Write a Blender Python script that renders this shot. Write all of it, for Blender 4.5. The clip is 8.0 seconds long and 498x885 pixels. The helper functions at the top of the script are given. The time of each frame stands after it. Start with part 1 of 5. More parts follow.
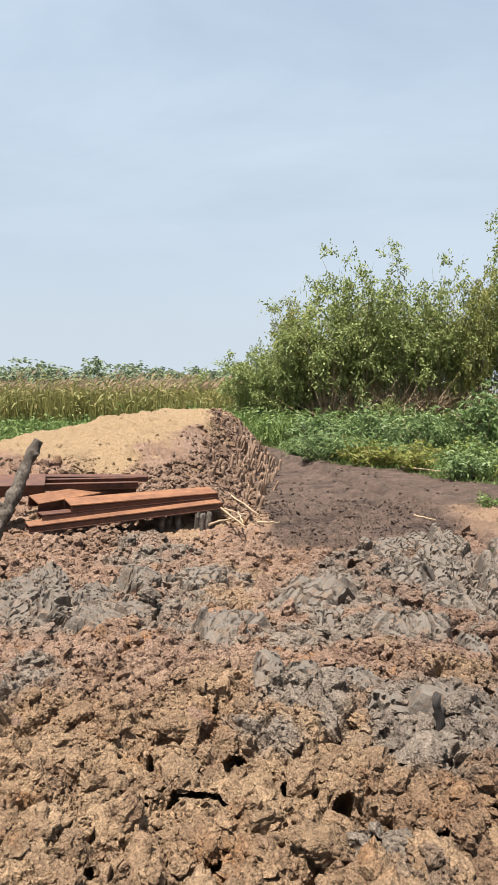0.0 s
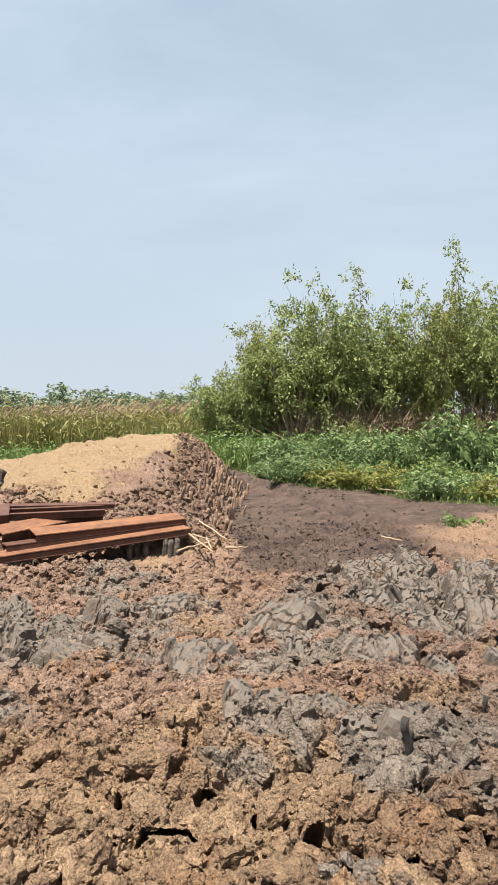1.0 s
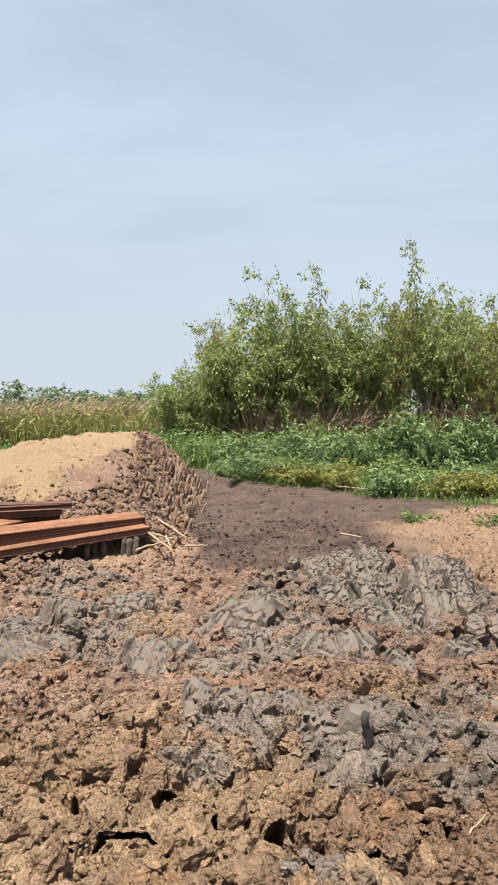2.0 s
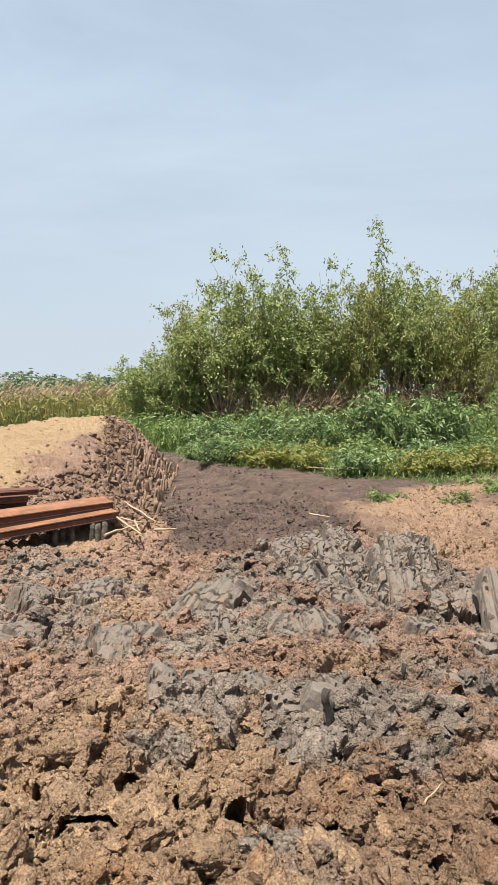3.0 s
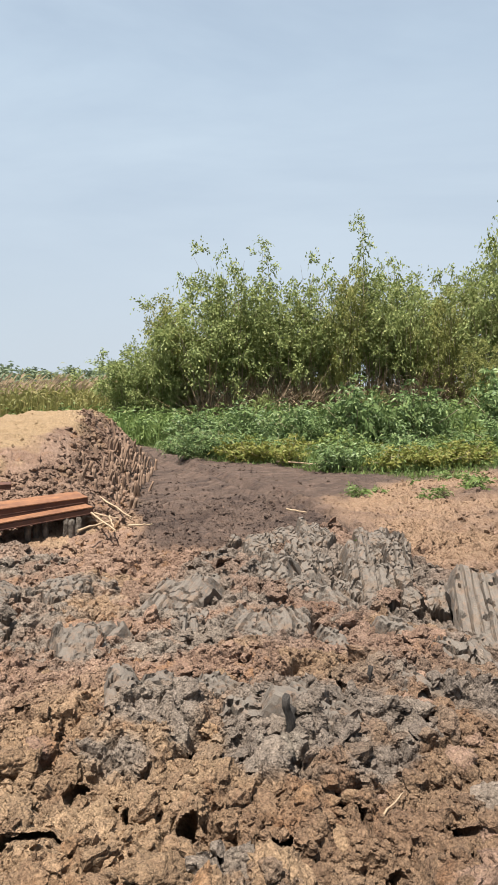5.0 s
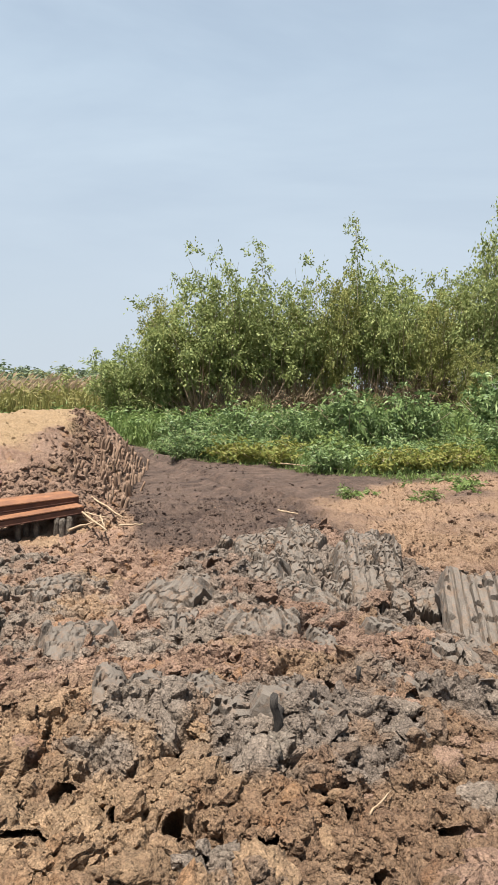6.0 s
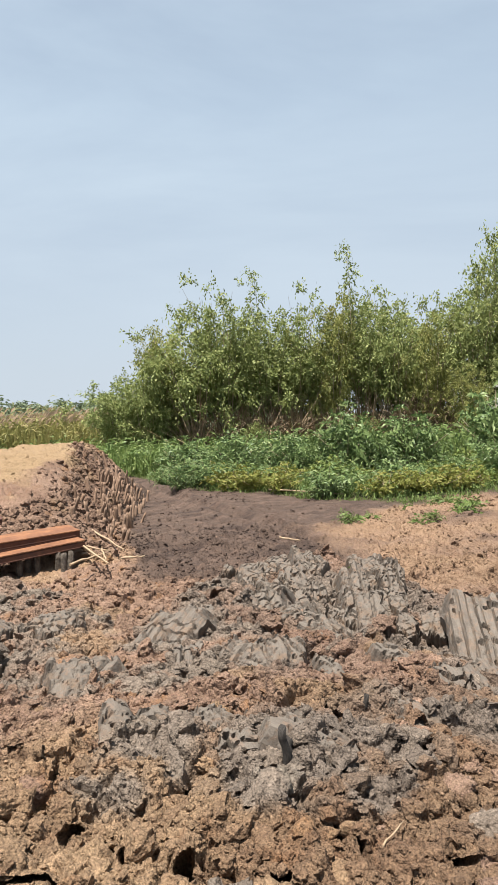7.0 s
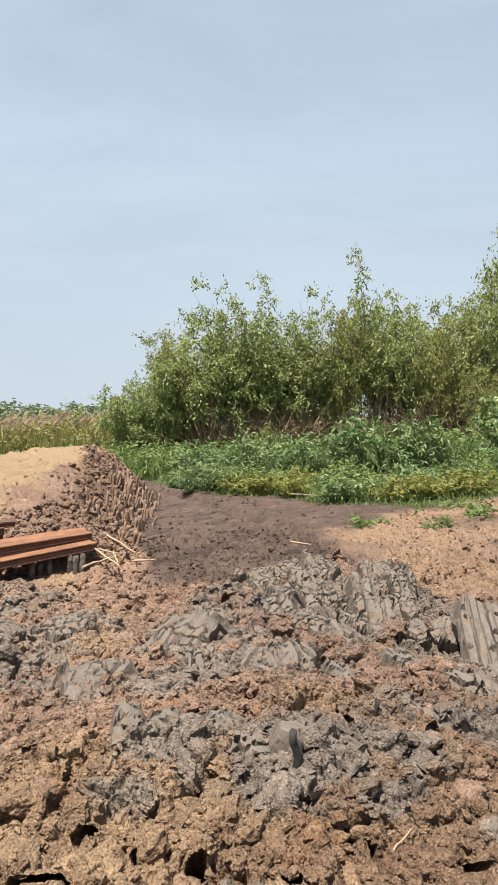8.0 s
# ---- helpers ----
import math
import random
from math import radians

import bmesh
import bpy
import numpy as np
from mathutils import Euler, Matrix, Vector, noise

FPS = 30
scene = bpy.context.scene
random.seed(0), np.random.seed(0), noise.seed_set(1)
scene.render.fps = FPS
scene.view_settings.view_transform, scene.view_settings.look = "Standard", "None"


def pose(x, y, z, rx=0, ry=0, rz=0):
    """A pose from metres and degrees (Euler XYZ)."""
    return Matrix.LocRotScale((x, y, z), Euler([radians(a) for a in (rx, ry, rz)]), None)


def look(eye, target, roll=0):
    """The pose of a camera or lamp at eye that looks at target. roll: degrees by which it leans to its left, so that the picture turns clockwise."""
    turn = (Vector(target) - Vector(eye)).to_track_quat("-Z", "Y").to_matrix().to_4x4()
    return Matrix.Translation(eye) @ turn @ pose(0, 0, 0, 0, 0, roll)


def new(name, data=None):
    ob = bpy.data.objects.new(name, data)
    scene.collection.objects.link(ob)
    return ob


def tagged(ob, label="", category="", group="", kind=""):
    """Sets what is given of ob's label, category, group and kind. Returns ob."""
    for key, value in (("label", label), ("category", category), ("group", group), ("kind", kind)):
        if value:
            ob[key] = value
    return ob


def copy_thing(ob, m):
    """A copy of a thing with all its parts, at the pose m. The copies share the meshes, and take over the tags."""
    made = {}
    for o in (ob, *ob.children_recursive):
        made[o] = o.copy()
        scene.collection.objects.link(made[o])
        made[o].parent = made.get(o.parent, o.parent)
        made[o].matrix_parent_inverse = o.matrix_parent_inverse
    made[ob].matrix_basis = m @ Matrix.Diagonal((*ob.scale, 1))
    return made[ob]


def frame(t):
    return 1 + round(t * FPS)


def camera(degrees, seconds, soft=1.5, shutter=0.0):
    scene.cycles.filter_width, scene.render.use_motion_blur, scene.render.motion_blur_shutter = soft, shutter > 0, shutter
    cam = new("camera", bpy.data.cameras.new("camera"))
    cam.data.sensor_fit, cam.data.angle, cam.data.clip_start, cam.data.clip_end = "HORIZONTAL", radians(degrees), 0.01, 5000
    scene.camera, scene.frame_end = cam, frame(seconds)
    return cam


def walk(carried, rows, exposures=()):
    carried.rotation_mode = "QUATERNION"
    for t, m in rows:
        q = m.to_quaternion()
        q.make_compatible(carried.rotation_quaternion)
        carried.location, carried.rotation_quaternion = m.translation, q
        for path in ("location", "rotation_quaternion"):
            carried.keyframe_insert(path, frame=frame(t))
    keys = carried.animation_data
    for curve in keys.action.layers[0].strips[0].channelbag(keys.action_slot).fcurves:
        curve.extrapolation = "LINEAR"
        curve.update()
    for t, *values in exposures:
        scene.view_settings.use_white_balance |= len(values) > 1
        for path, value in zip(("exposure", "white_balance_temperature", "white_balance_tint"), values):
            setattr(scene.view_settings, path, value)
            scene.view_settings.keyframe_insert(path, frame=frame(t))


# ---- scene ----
# The camera stands on the spoil bank and pans slowly to the right.
cam = camera(41.0, 8.0, 1.0)
PATH = [
    (0, (0.137, 0.595, 1.344), (0.136, 2.589, 1.195), 0.1),
    (0.5, (0.143, 0.592, 1.351), (0.214, 2.588, 1.249), -0.6),
    (1, (0.147, 0.58, 1.362), (0.243, 2.576, 1.282), -0.8),
    (1.5, (0.148, 0.596, 1.353), (0.279, 2.59, 1.268), -0.8),
    (1.7, (0.146, 0.599, 1.352), (0.312, 2.59, 1.268), -0.6),
    (2.8, (0.175, 0.612, 1.351), (0.468, 2.586, 1.223), -1.8),
    (3, (0.188, 0.598, 1.354), (0.488, 2.571, 1.212), -1.6),
    (3.5, (0.236, 0.628, 1.366), (0.504, 2.609, 1.315), 0.1),
    (4, (0.262, 0.668, 1.347), (0.593, 2.638, 1.26), -1.6),
    (4.5, (0.262, 0.652, 1.355), (0.627, 2.614, 1.222), -2.2),
    (4.7, (0.264, 0.659, 1.357), (0.617, 2.622, 1.204), -1.6),
    (5.8, (0.268, 0.665, 1.337), (0.626, 2.626, 1.172), -0.9),
    (6, (0.271, 0.66, 1.347), (0.643, 2.619, 1.19), -0.7),
    (6.5, (0.278, 0.66, 1.347), (0.691, 2.613, 1.222), -1.9),
    (7, (0.269, 0.644, 1.358), (0.647, 2.606, 1.282), -2.6),
    (7.5, (0.271, 0.638, 1.359), (0.623, 2.606, 1.296), -2.2),
    (8, (0.262, 0.627, 1.365), (0.608, 2.595, 1.301), -2.4),
]
walk(cam, [(t, look(eye, target, roll)) for t, eye, target, roll in PATH], exposures=((0, 1.38), (3, 1.36), (4.5, 1.32), (6.5, 1.32), (8, 1.35)))

# ---- world and sun ----
SUN_UP, SUN_FROM = 72.0, (-0.45, -0.45)
world = bpy.data.worlds.new("sky")
scene.world = world
world.use_nodes = True
wn, wl = world.node_tree.nodes, world.node_tree.links
wn.clear()
w_out = wn.new("ShaderNodeOutputWorld")
w_back = wn.new("ShaderNodeBackground")
w_sky = wn.new("ShaderNodeTexSky")
w_sky.sky_type = "NISHITA"
w_sky.sun_disc = False
w_sky.sun_elevation = radians(SUN_UP)
w_sky.sun_rotation = math.atan2(SUN_FROM[0], SUN_FROM[1])
w_sky.air_density, w_sky.dust_density, w_sky.ozone_density = 1.0, 2.2, 1.2
w_back.inputs["Strength"].default_value = 0.0508
# thin high haze and cirrus streaks
w_co = wn.new("ShaderNodeTexCoord")
w_map = wn.new("ShaderNodeMapping")
w_map.inputs["Rotation"].default_value = (0.0, radians(-42), radians(15))
w_map.inputs["Scale"].default_value = (0.9, 1.3, 2.6)
w_noise = wn.new("ShaderNodeTexNoise")
w_noise.inputs["Scale"].default_value = 1.35
w_noise.inputs["Detail"].default_value = 6
w_noise.inputs["Roughness"].default_value = 0.55
w_noise.inputs["Distortion"].default_value = 0.5
w_ramp = wn.new("ShaderNodeMapRange")
for key, value in (("From Min", 0.42), ("From Max", 0.66), ("To Min", 0.62), ("To Max", 0.93)):
    w_ramp.inputs[key].default_value = value
w_mix = wn.new("ShaderNodeMix")
w_mix.data_type = "RGBA"
w_mix.inputs[7].default_value = (4.85, 5.85, 6.85, 1)
wl.new(w_co.outputs["Generated"], w_map.inputs["Vector"])
wl.new(w_map.outputs["Vector"], w_noise.inputs["Vector"])
wl.new(w_noise.outputs["Fac"], w_ramp.inputs["Value"])
wl.new(w_ramp.outputs["Result"], w_mix.inputs[0])
wl.new(w_sky.outputs["Color"], w_mix.inputs[6])
w_split = wn.new("ShaderNodeSeparateXYZ")
w_low = wn.new("ShaderNodeMapRange")
for key, value in (("From Min", 0.0), ("From Max", 0.42), ("To Min", 0.92), ("To Max", 0.0)):
    w_low.inputs[key].default_value = value
w_haze = wn.new("ShaderNodeMix")
w_haze.data_type = "RGBA"
w_haze.inputs[7].default_value = (5.0, 5.62, 6.3, 1)
wl.new(w_co.outputs["Generated"], w_split.inputs[0])
wl.new(w_split.outputs["Z"], w_low.inputs["Value"])
wl.new(w_low.outputs["Result"], w_haze.inputs[0])
wl.new(w_mix.outputs[2], w_haze.inputs[6])
wl.new(w_haze.outputs[2], w_back.inputs["Color"])
wl.new(w_back.outputs["Background"], w_out.inputs["Surface"])

sun = new("sun", bpy.data.lights.new("sun", "SUN"))
sun.data.energy, sun.data.angle, sun.data.color = 5.0, radians(0.6), (1.0, 0.95, 0.87)
flat = math.hypot(*SUN_FROM)
up = math.tan(radians(SUN_UP)) * flat
sun.matrix_world = look((SUN_FROM[0] * 20, SUN_FROM[1] * 20, up * 20), (0, 0, 0))


# ---- materials ----
class Nodes:
    """A material under construction."""

    def __init__(self, name, rough=0.9, spec=0.25, metal=0.0):
        self.mat = bpy.data.materials.new(name)
        self.mat.use_nodes = True
        self.n, self.l = self.mat.node_tree.nodes, self.mat.node_tree.links
        self.bsdf = self.n["Principled BSDF"]
        self.bsdf.inputs["Roughness"].default_value = rough
        self.bsdf.inputs["Specular IOR Level"].default_value = spec
        self.bsdf.inputs["Metallic"].default_value = metal
        self.co = self.n.new("ShaderNodeTexCoord")
        self.geo = self.n.new("ShaderNodeNewGeometry")

    def noise(self, scale, detail=5, rough=0.6, space="Object", stretch=None, distort=0.0):
        t = self.n.new("ShaderNodeTexNoise")
        t.inputs["Scale"].default_value = scale
        t.inputs["Detail"].default_value = detail
        t.inputs["Roughness"].default_value = rough
        t.inputs["Distortion"].default_value = distort
        source = self.geo.outputs["Position"] if space == "World" else self.co.outputs[space]
        if stretch:
            m = self.n.new("ShaderNodeMapping")
            m.inputs["Scale"].default_value = stretch
            self.l.new(source, m.inputs["Vector"])
            source = m.outputs["Vector"]
        self.l.new(source, t.inputs["Vector"])
        return t.outputs["Fac"]

    def cells(self, scale, feature="F1", out="Distance", space="World"):
        t = self.n.new("ShaderNodeTexVoronoi")
        t.feature = feature
        t.inputs["Scale"].default_value = scale
        source = self.geo.outputs["Position"] if space == "World" else self.co.outputs[space]
        self.l.new(source, t.inputs["Vector"])
        return t.outputs[out]

    def attr(self, name):
        t = self.n.new("ShaderNodeAttribute")
        t.attribute_name = name
        return t.outputs["Fac"]

    def fit(self, value, a, b, c=0.0, d=1.0):
        t = self.n.new("ShaderNodeMapRange")
        for i, v in enumerate((a, b, c, d)):
            t.inputs[i + 1].default_value = v
        self.l.new(value, t.inputs[0])
        return t.outputs[0]

    def put(self, socket, v):
        if isinstance(v, (int, float)):
            socket.default_value = v
        elif isinstance(v, tuple):
            socket.default_value = (*v, 1) if len(v) == 3 else v
        else:
            self.l.new(v, socket)

    def mix(self, fac, a, b, blend="MIX"):
        t = self.n.new("ShaderNodeMix")
        t.data_type, t.blend_type = "RGBA", blend
        self.put(t.inputs[0], fac)
        self.put(t.inputs[6], a)
        self.put(t.inputs[7], b)
        return t.outputs[2]

    def maths(self, op, a, b=0.0):
        t = self.n.new("ShaderNodeMath")
        t.operation = op
        self.put(t.inputs[0], a)
        self.put(t.inputs[1], b)
        return t.outputs[0]

    def colour(self, v):
        self.put(self.bsdf.inputs["Base Color"], v)
        return self

    def rough(self, v):
        self.put(self.bsdf.inputs["Roughness"], v)
        return self

    def bump(self, height, strength=0.5, distance=0.01):
        t = self.n.new("ShaderNodeBump")
        t.inputs["Strength"].default_value = strength
        t.inputs["Distance"].default_value = distance
        self.l.new(height, t.inputs["Height"])
        if self.bsdf.inputs["Normal"].links:
            self.l.new(self.bsdf.inputs["Normal"].links[0].from_socket, t.inputs["Normal"])
        self.l.new(t.outputs["Normal"], self.bsdf.inputs["Normal"])
        return self

    def through_light(self, share, colour):
        """Lets leaves pass some light."""
        t = self.n.new("ShaderNodeBsdfTranslucent")
        self.put(t.inputs["Color"], colour)
        m = self.n.new("ShaderNodeMixShader")
        m.inputs[0].default_value = share
        self.l.new(self.bsdf.outputs[0], m.inputs[1])
        self.l.new(t.outputs[0], m.inputs[2])
        self.l.new(m.outputs[0], self.n["Material Output"].inputs["Surface"])
        return self


BROWN_A, BROWN_B = (0.228, 0.141, 0.102), (0.322, 0.212, 0.156)
OCHRE_A, OCHRE_B = (0.262, 0.166, 0.099), (0.350, 0.238, 0.145)
GREY_A, GREY_B = (0.245, 0.194, 0.153), (0.132, 0.103, 0.081)
TAN_A, TAN_B = (0.290, 0.192, 0.122), (0.190, 0.118, 0.076)
MUD_A, MUD_B = (0.070, 0.046, 0.035), (0.112, 0.077, 0.060)


def soil_material(name, zoned, base="brown"):
    """Dug earth. zoned: the kind of earth follows the mesh's own attributes."""
    k = Nodes(name, 0.92, 0.2)
    big = k.fit(k.noise(2.2, 4, 0.6, "World"), 0.35, 0.65)
    small = k.fit(k.noise(34, 5, 0.65, "World"), 0.3, 0.7)
    fine = k.fit(k.noise(150, 3, 0.7, "World"), 0.3, 0.7)
    brown = k.mix(big, BROWN_A, BROWN_B)
    if zoned:
        brown = k.mix(k.attr("ochre"), brown, k.mix(big, OCHRE_A, OCHRE_B))
    elif base == "ochre":
        brown = k.mix(big, OCHRE_A, OCHRE_B)
    brown = k.mix(k.maths("MULTIPLY", small, 0.45), brown, (0.112, 0.066, 0.044))
    dark = k.fit(k.noise(10, 5, 0.65, "World"), 0.46, 0.64, 0, 0.55)
    brown = k.mix(dark, brown, (0.105, 0.060, 0.041))
    bits = k.fit(k.cells(75, "F1", "Color"), 0.25, 0.85)
    brown = k.mix(k.maths("MULTIPLY", bits, 0.22), brown, (0.258, 0.179, 0.106))
    rust = k.fit(k.noise(5.0, 5, 0.6, "World"), 0.57, 0.70)
    brown = k.mix(k.maths("MULTIPLY", rust, 0.6), brown, (0.290, 0.150, 0.068))
    grey = k.mix(small, GREY_A, GREY_B)
    pale = k.fit(k.noise(7.0, 4, 0.6, "World"), 0.56, 0.74)
    grey = k.mix(k.maths("MULTIPLY", pale, 0.55), grey, (0.270, 0.232, 0.185))
    if zoned:
        tan = k.mix(small, TAN_A, TAN_B)
        tan = k.mix(k.attr("sand"), tan, k.mix(small, (0.310, 0.215, 0.125), (0.210, 0.142, 0.082)))
        mud = k.mix(big, MUD_A, MUD_B)
        mud = k.mix(k.fit(k.noise(6, 5, 0.65, "World"), 0.48, 0.68, 0, 0.8), mud, (0.168, 0.111, 0.084))
        mud = k.mix(k.maths("MULTIPLY", small, 0.5), mud, (0.056, 0.040, 0.033))
        wet = k.fit(k.noise(1.6, 6, 0.7, "World", (0.7, 1.6, 1)), 0.50, 0.62)
        mud = k.mix(k.maths("MULTIPLY", wet, 0.75), mud, (0.045, 0.031, 0.026))
        mud = k.mix(k.fit(k.noise(2.4, 6, 0.75, "World", (0.5, 2.0, 1)), 0.56, 0.66, 0, 0.6), mud, (0.150, 0.108, 0.082))
        brown = k.mix(k.attr("umber"), brown, k.mix(small, (0.150, 0.080, 0.050), (0.095, 0.050, 0.034)))
        colour = k.mix(k.attr("grey"), brown, grey)
        colour = k.mix(k.attr("mud"), colour, mud)
        colour = k.mix(k.attr("tan"), colour, tan)
        colour = k.mix(k.attr("green"), colour, k.mix(small, (0.034, 0.042, 0.012), (0.056, 0.047, 0.022)))
    else:
        colour = {"brown": brown, "ochre": brown, "grey": grey, "tan": k.mix(small, TAN_A, TAN_B)}[base]
    colour = k.mix(0.8, colour, k.mix(fine, (0.42, 0.42, 0.42), (1.50, 1.50, 1.50)), "MULTIPLY")
    if zoned:
        # freshly dug, still damp earth
        colour = k.mix(k.attr("damp"), colour, k.mix(1.0, colour, (0.80, 0.80, 0.82), "MULTIPLY"))
    if zoned:
        shade = k.fit(k.attr("piece"), 0, 1, 0.78, 1.22)
        colour = k.mix(1.0, colour, k.mix(shade, (0, 0, 0), (1, 1, 1)), "MULTIPLY")
    else:
        shade = k.fit(k.n.new("ShaderNodeObjectInfo").outputs["Random"], 0, 1, 0.80, 1.20)
        colour = k.mix(1.0, colour, k.mix(shade, (0, 0, 0), (1, 1, 1)), "MULTIPLY")
    k.colour(colour)
    k.rough(k.fit(k.attr("grey") if zoned else small, 0, 1, 0.95, 0.72 if zoned or base == "grey" else 0.9))
    if zoned:
        k.bump(k.noise(11, 5, 0.65, "World"), 0.7, 0.05)
    k.bump(k.noise(38, 7, 0.72, "World"), 0.9, 0.022)
    k.bump(k.maths("SUBTRACT", 1.0, k.cells(62)), 0.9, 0.013)
    k.bump(k.maths("SUBTRACT", 1.0, k.cells(150)), 0.8, 0.005)
    k.bump(k.noise(230, 4, 0.75, "World"), 0.7, 0.003)
    return k.mat


def leaf_material(name, a, b, c, glow=0.32, rough=0.55):
    """Leaves: three greens spread leaf by leaf."""
    k = Nodes(name, rough, 0.3)
    r = k.geo.outputs["Random Per Island"]
    colour = k.mix(k.fit(r, 0.0, 0.7), a, b)
    colour = k.mix(k.fit(r, 0.72, 1.0), colour, c)
    colour = k.mix(k.fit(k.noise(0.9, 3, 0.6, "World"), 0.35, 0.65, 0, 0.45), colour, b)
    k.colour(colour)
    k.through_light(glow, colour)
    return k.mat


SOIL = soil_material("dug_soil", True)
CLOD_BROWN = soil_material("brown_earth", False, "brown")
CLOD_OCHRE = soil_material("ochre_earth", False, "ochre")
CLOD_GREY = soil_material("grey_clay", False, "grey")
CLOD_TAN = soil_material("tan_earth", False, "tan")

k = Nodes("smooth_clay", 0.65, 0.3)
streak = k.fit(k.noise(10, 6, 0.7, "Object", (3, 0.7, 1)), 0.3, 0.7)
stain = k.fit(k.noise(9, 4, 0.6, "Object"), 0.52, 0.7)
colour = k.mix(streak, (0.142, 0.119, 0.098), (0.074, 0.060, 0.049))
colour = k.mix(k.maths("MULTIPLY", stain, 0.7), colour, (0.134, 0.086, 0.053))
smear = k.fit(k.noise(30, 5, 0.7, "World"), 0.50, 0.68)
colour = k.mix(k.maths("MULTIPLY", smear, 0.6), colour, (0.17, 0.105, 0.068))
k.colour(colour).rough(k.fit(streak, 0, 1, 0.55, 0.85))
k.bump(k.noise(26, 5, 0.6, "Object", (6, 0.6, 1)), 0.5, 0.010).bump(k.noise(45, 6, 0.7), 0.7, 0.012).bump(k.noise(150, 3), 0.4, 0.003)
CLAY = k.mat

k = Nodes("rusty_steel", 0.75, 0.4)
flake = k.fit(k.noise(7, 6, 0.7, "World"), 0.35, 0.65)
spots = k.fit(k.noise(60, 4, 0.7), 0.45, 0.7)
colour = k.mix(flake, (0.145, 0.057, 0.025), (0.285, 0.128, 0.054))
colour = k.mix(k.maths("MULTIPLY", spots, 0.6), colour, (0.090, 0.036, 0.020))
colour = k.mix(k.fit(k.noise(4.0, 4, 0.6, "World"), 0.58, 0.72, 0, 0.5), colour, (0.250, 0.140, 0.075))
run = k.fit(k.noise(5, 6, 0.75, "Object", (0.35, 5, 5)), 0.38, 0.66)
colour = k.mix(k.maths("MULTIPLY", run, 0.7), colour, (0.075, 0.034, 0.021))
k.colour(colour).bump(k.noise(90, 4, 0.7), 0.4, 0.004)
RUST = k.mat

# deep rust of some channel backs; doubles as painted shade on flanges and lips
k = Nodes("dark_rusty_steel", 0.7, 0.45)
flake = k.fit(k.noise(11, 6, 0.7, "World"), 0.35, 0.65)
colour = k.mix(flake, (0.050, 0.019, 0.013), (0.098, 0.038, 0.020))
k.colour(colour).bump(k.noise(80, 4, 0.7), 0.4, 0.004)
RUST_DARK_AND_SHADE = k.mat

k = Nodes("weathered_wood", 0.9, 0.2)
grain = k.fit(k.noise(16, 5, 0.65, "Object", (4, 4, 0.4)), 0.3, 0.7)
colour = k.mix(grain, (0.047, 0.038, 0.030), (0.129, 0.106, 0.086))
ridge = k.fit(k.noise(9, 6, 0.75, "Object"), 0.42, 0.62)
colour = k.mix(ridge, k.mix(grain, (0.034, 0.027, 0.022), (0.095, 0.076, 0.061)), k.mix(grain, (0.130, 0.106, 0.085), (0.270, 0.230, 0.190)))
k.colour(colour).bump(ridge, 0.9, 0.02).bump(k.noise(40, 5, 0.7, "Object", (3, 3, 0.5)), 0.9, 0.012)
BARK = k.mat

k = Nodes("rotten_wood", 0.85, 0.2)
grain = k.fit(k.noise(60, 5, 0.65, "Object", (3, 3, 0.5)), 0.3, 0.7)
k.colour(k.mix(grain, (0.016, 0.014, 0.013), (0.060, 0.052, 0.046))).bump(k.noise(90, 5, 0.7, "Object", (3, 3, 0.4)), 0.9, 0.006)
CHARRED = k.mat

k = Nodes("dry_stake", 0.9, 0.2)
grain = k.fit(k.noise(30, 4, 0.65, "Object", (3, 3, 0.3)), 0.3, 0.7)
rand = k.n.new("ShaderNodeObjectInfo").outputs["Random"]
colour = k.mix(grain, (0.090, 0.058, 0.042), (0.300, 0.205, 0.145))
colour = k.mix(k.maths("MULTIPLY", rand, 0.6), colour, (0.212, 0.133, 0.090))
k.colour(colour).bump(k.noise(60, 4, 0.7, "Object", (3, 3, 0.5)), 0.8, 0.01)
STAKE = k.mat

k = Nodes("pale_stick", 0.8, 0.25)
colour = k.mix(k.fit(k.noise(25, 4, 0.6), 0.3, 0.7), (0.347, 0.263, 0.174), (0.235, 0.162, 0.101))
k.colour(colour)
STICK = k.mat

k = Nodes("dead_stem", 0.85, 0.2)
r = k.geo.outputs["Random Per Island"]
colour = k.mix(r, (0.120, 0.085, 0.058), (0.300, 0.225, 0.140))
k.colour(k.mix(k.fit(k.noise(0.35, 2, 0.5, "World"), 0.5, 0.64, 0, 0.6), colour, (0.190, 0.076, 0.034)))
DEAD = k.mat

k = Nodes("bamboo_culm", 0.6, 0.3)
k.colour(k.mix(k.fit(k.noise(3, 4, 0.6, "Object"), 0.35, 0.65), (0.19, 0.155, 0.09), (0.40, 0.32, 0.22)))
CULM = k.mat

BAMBOO = leaf_material("bamboo_leaf", (0.120, 0.160, 0.049), (0.218, 0.250, 0.082), (0.365, 0.368, 0.155), 0.30, 0.65)
BAMBOO_DRY = leaf_material("yellowing_leaf", (0.140, 0.165, 0.042), (0.225, 0.230, 0.066), (0.340, 0.300, 0.115), 0.22, 0.65)
# distance haze is painted into these paler, greyer greens of the treeline
HAZED_LEAF = leaf_material("far_leaf", (0.135, 0.170, 0.102), (0.175, 0.210, 0.130), (0.210, 0.235, 0.155), 0.25, 0.9)
SHRUB_BLUE = leaf_material("shrub_leaf", (0.058, 0.104, 0.036), (0.148, 0.208, 0.072), (0.270, 0.320, 0.140), 0.20, 0.45)
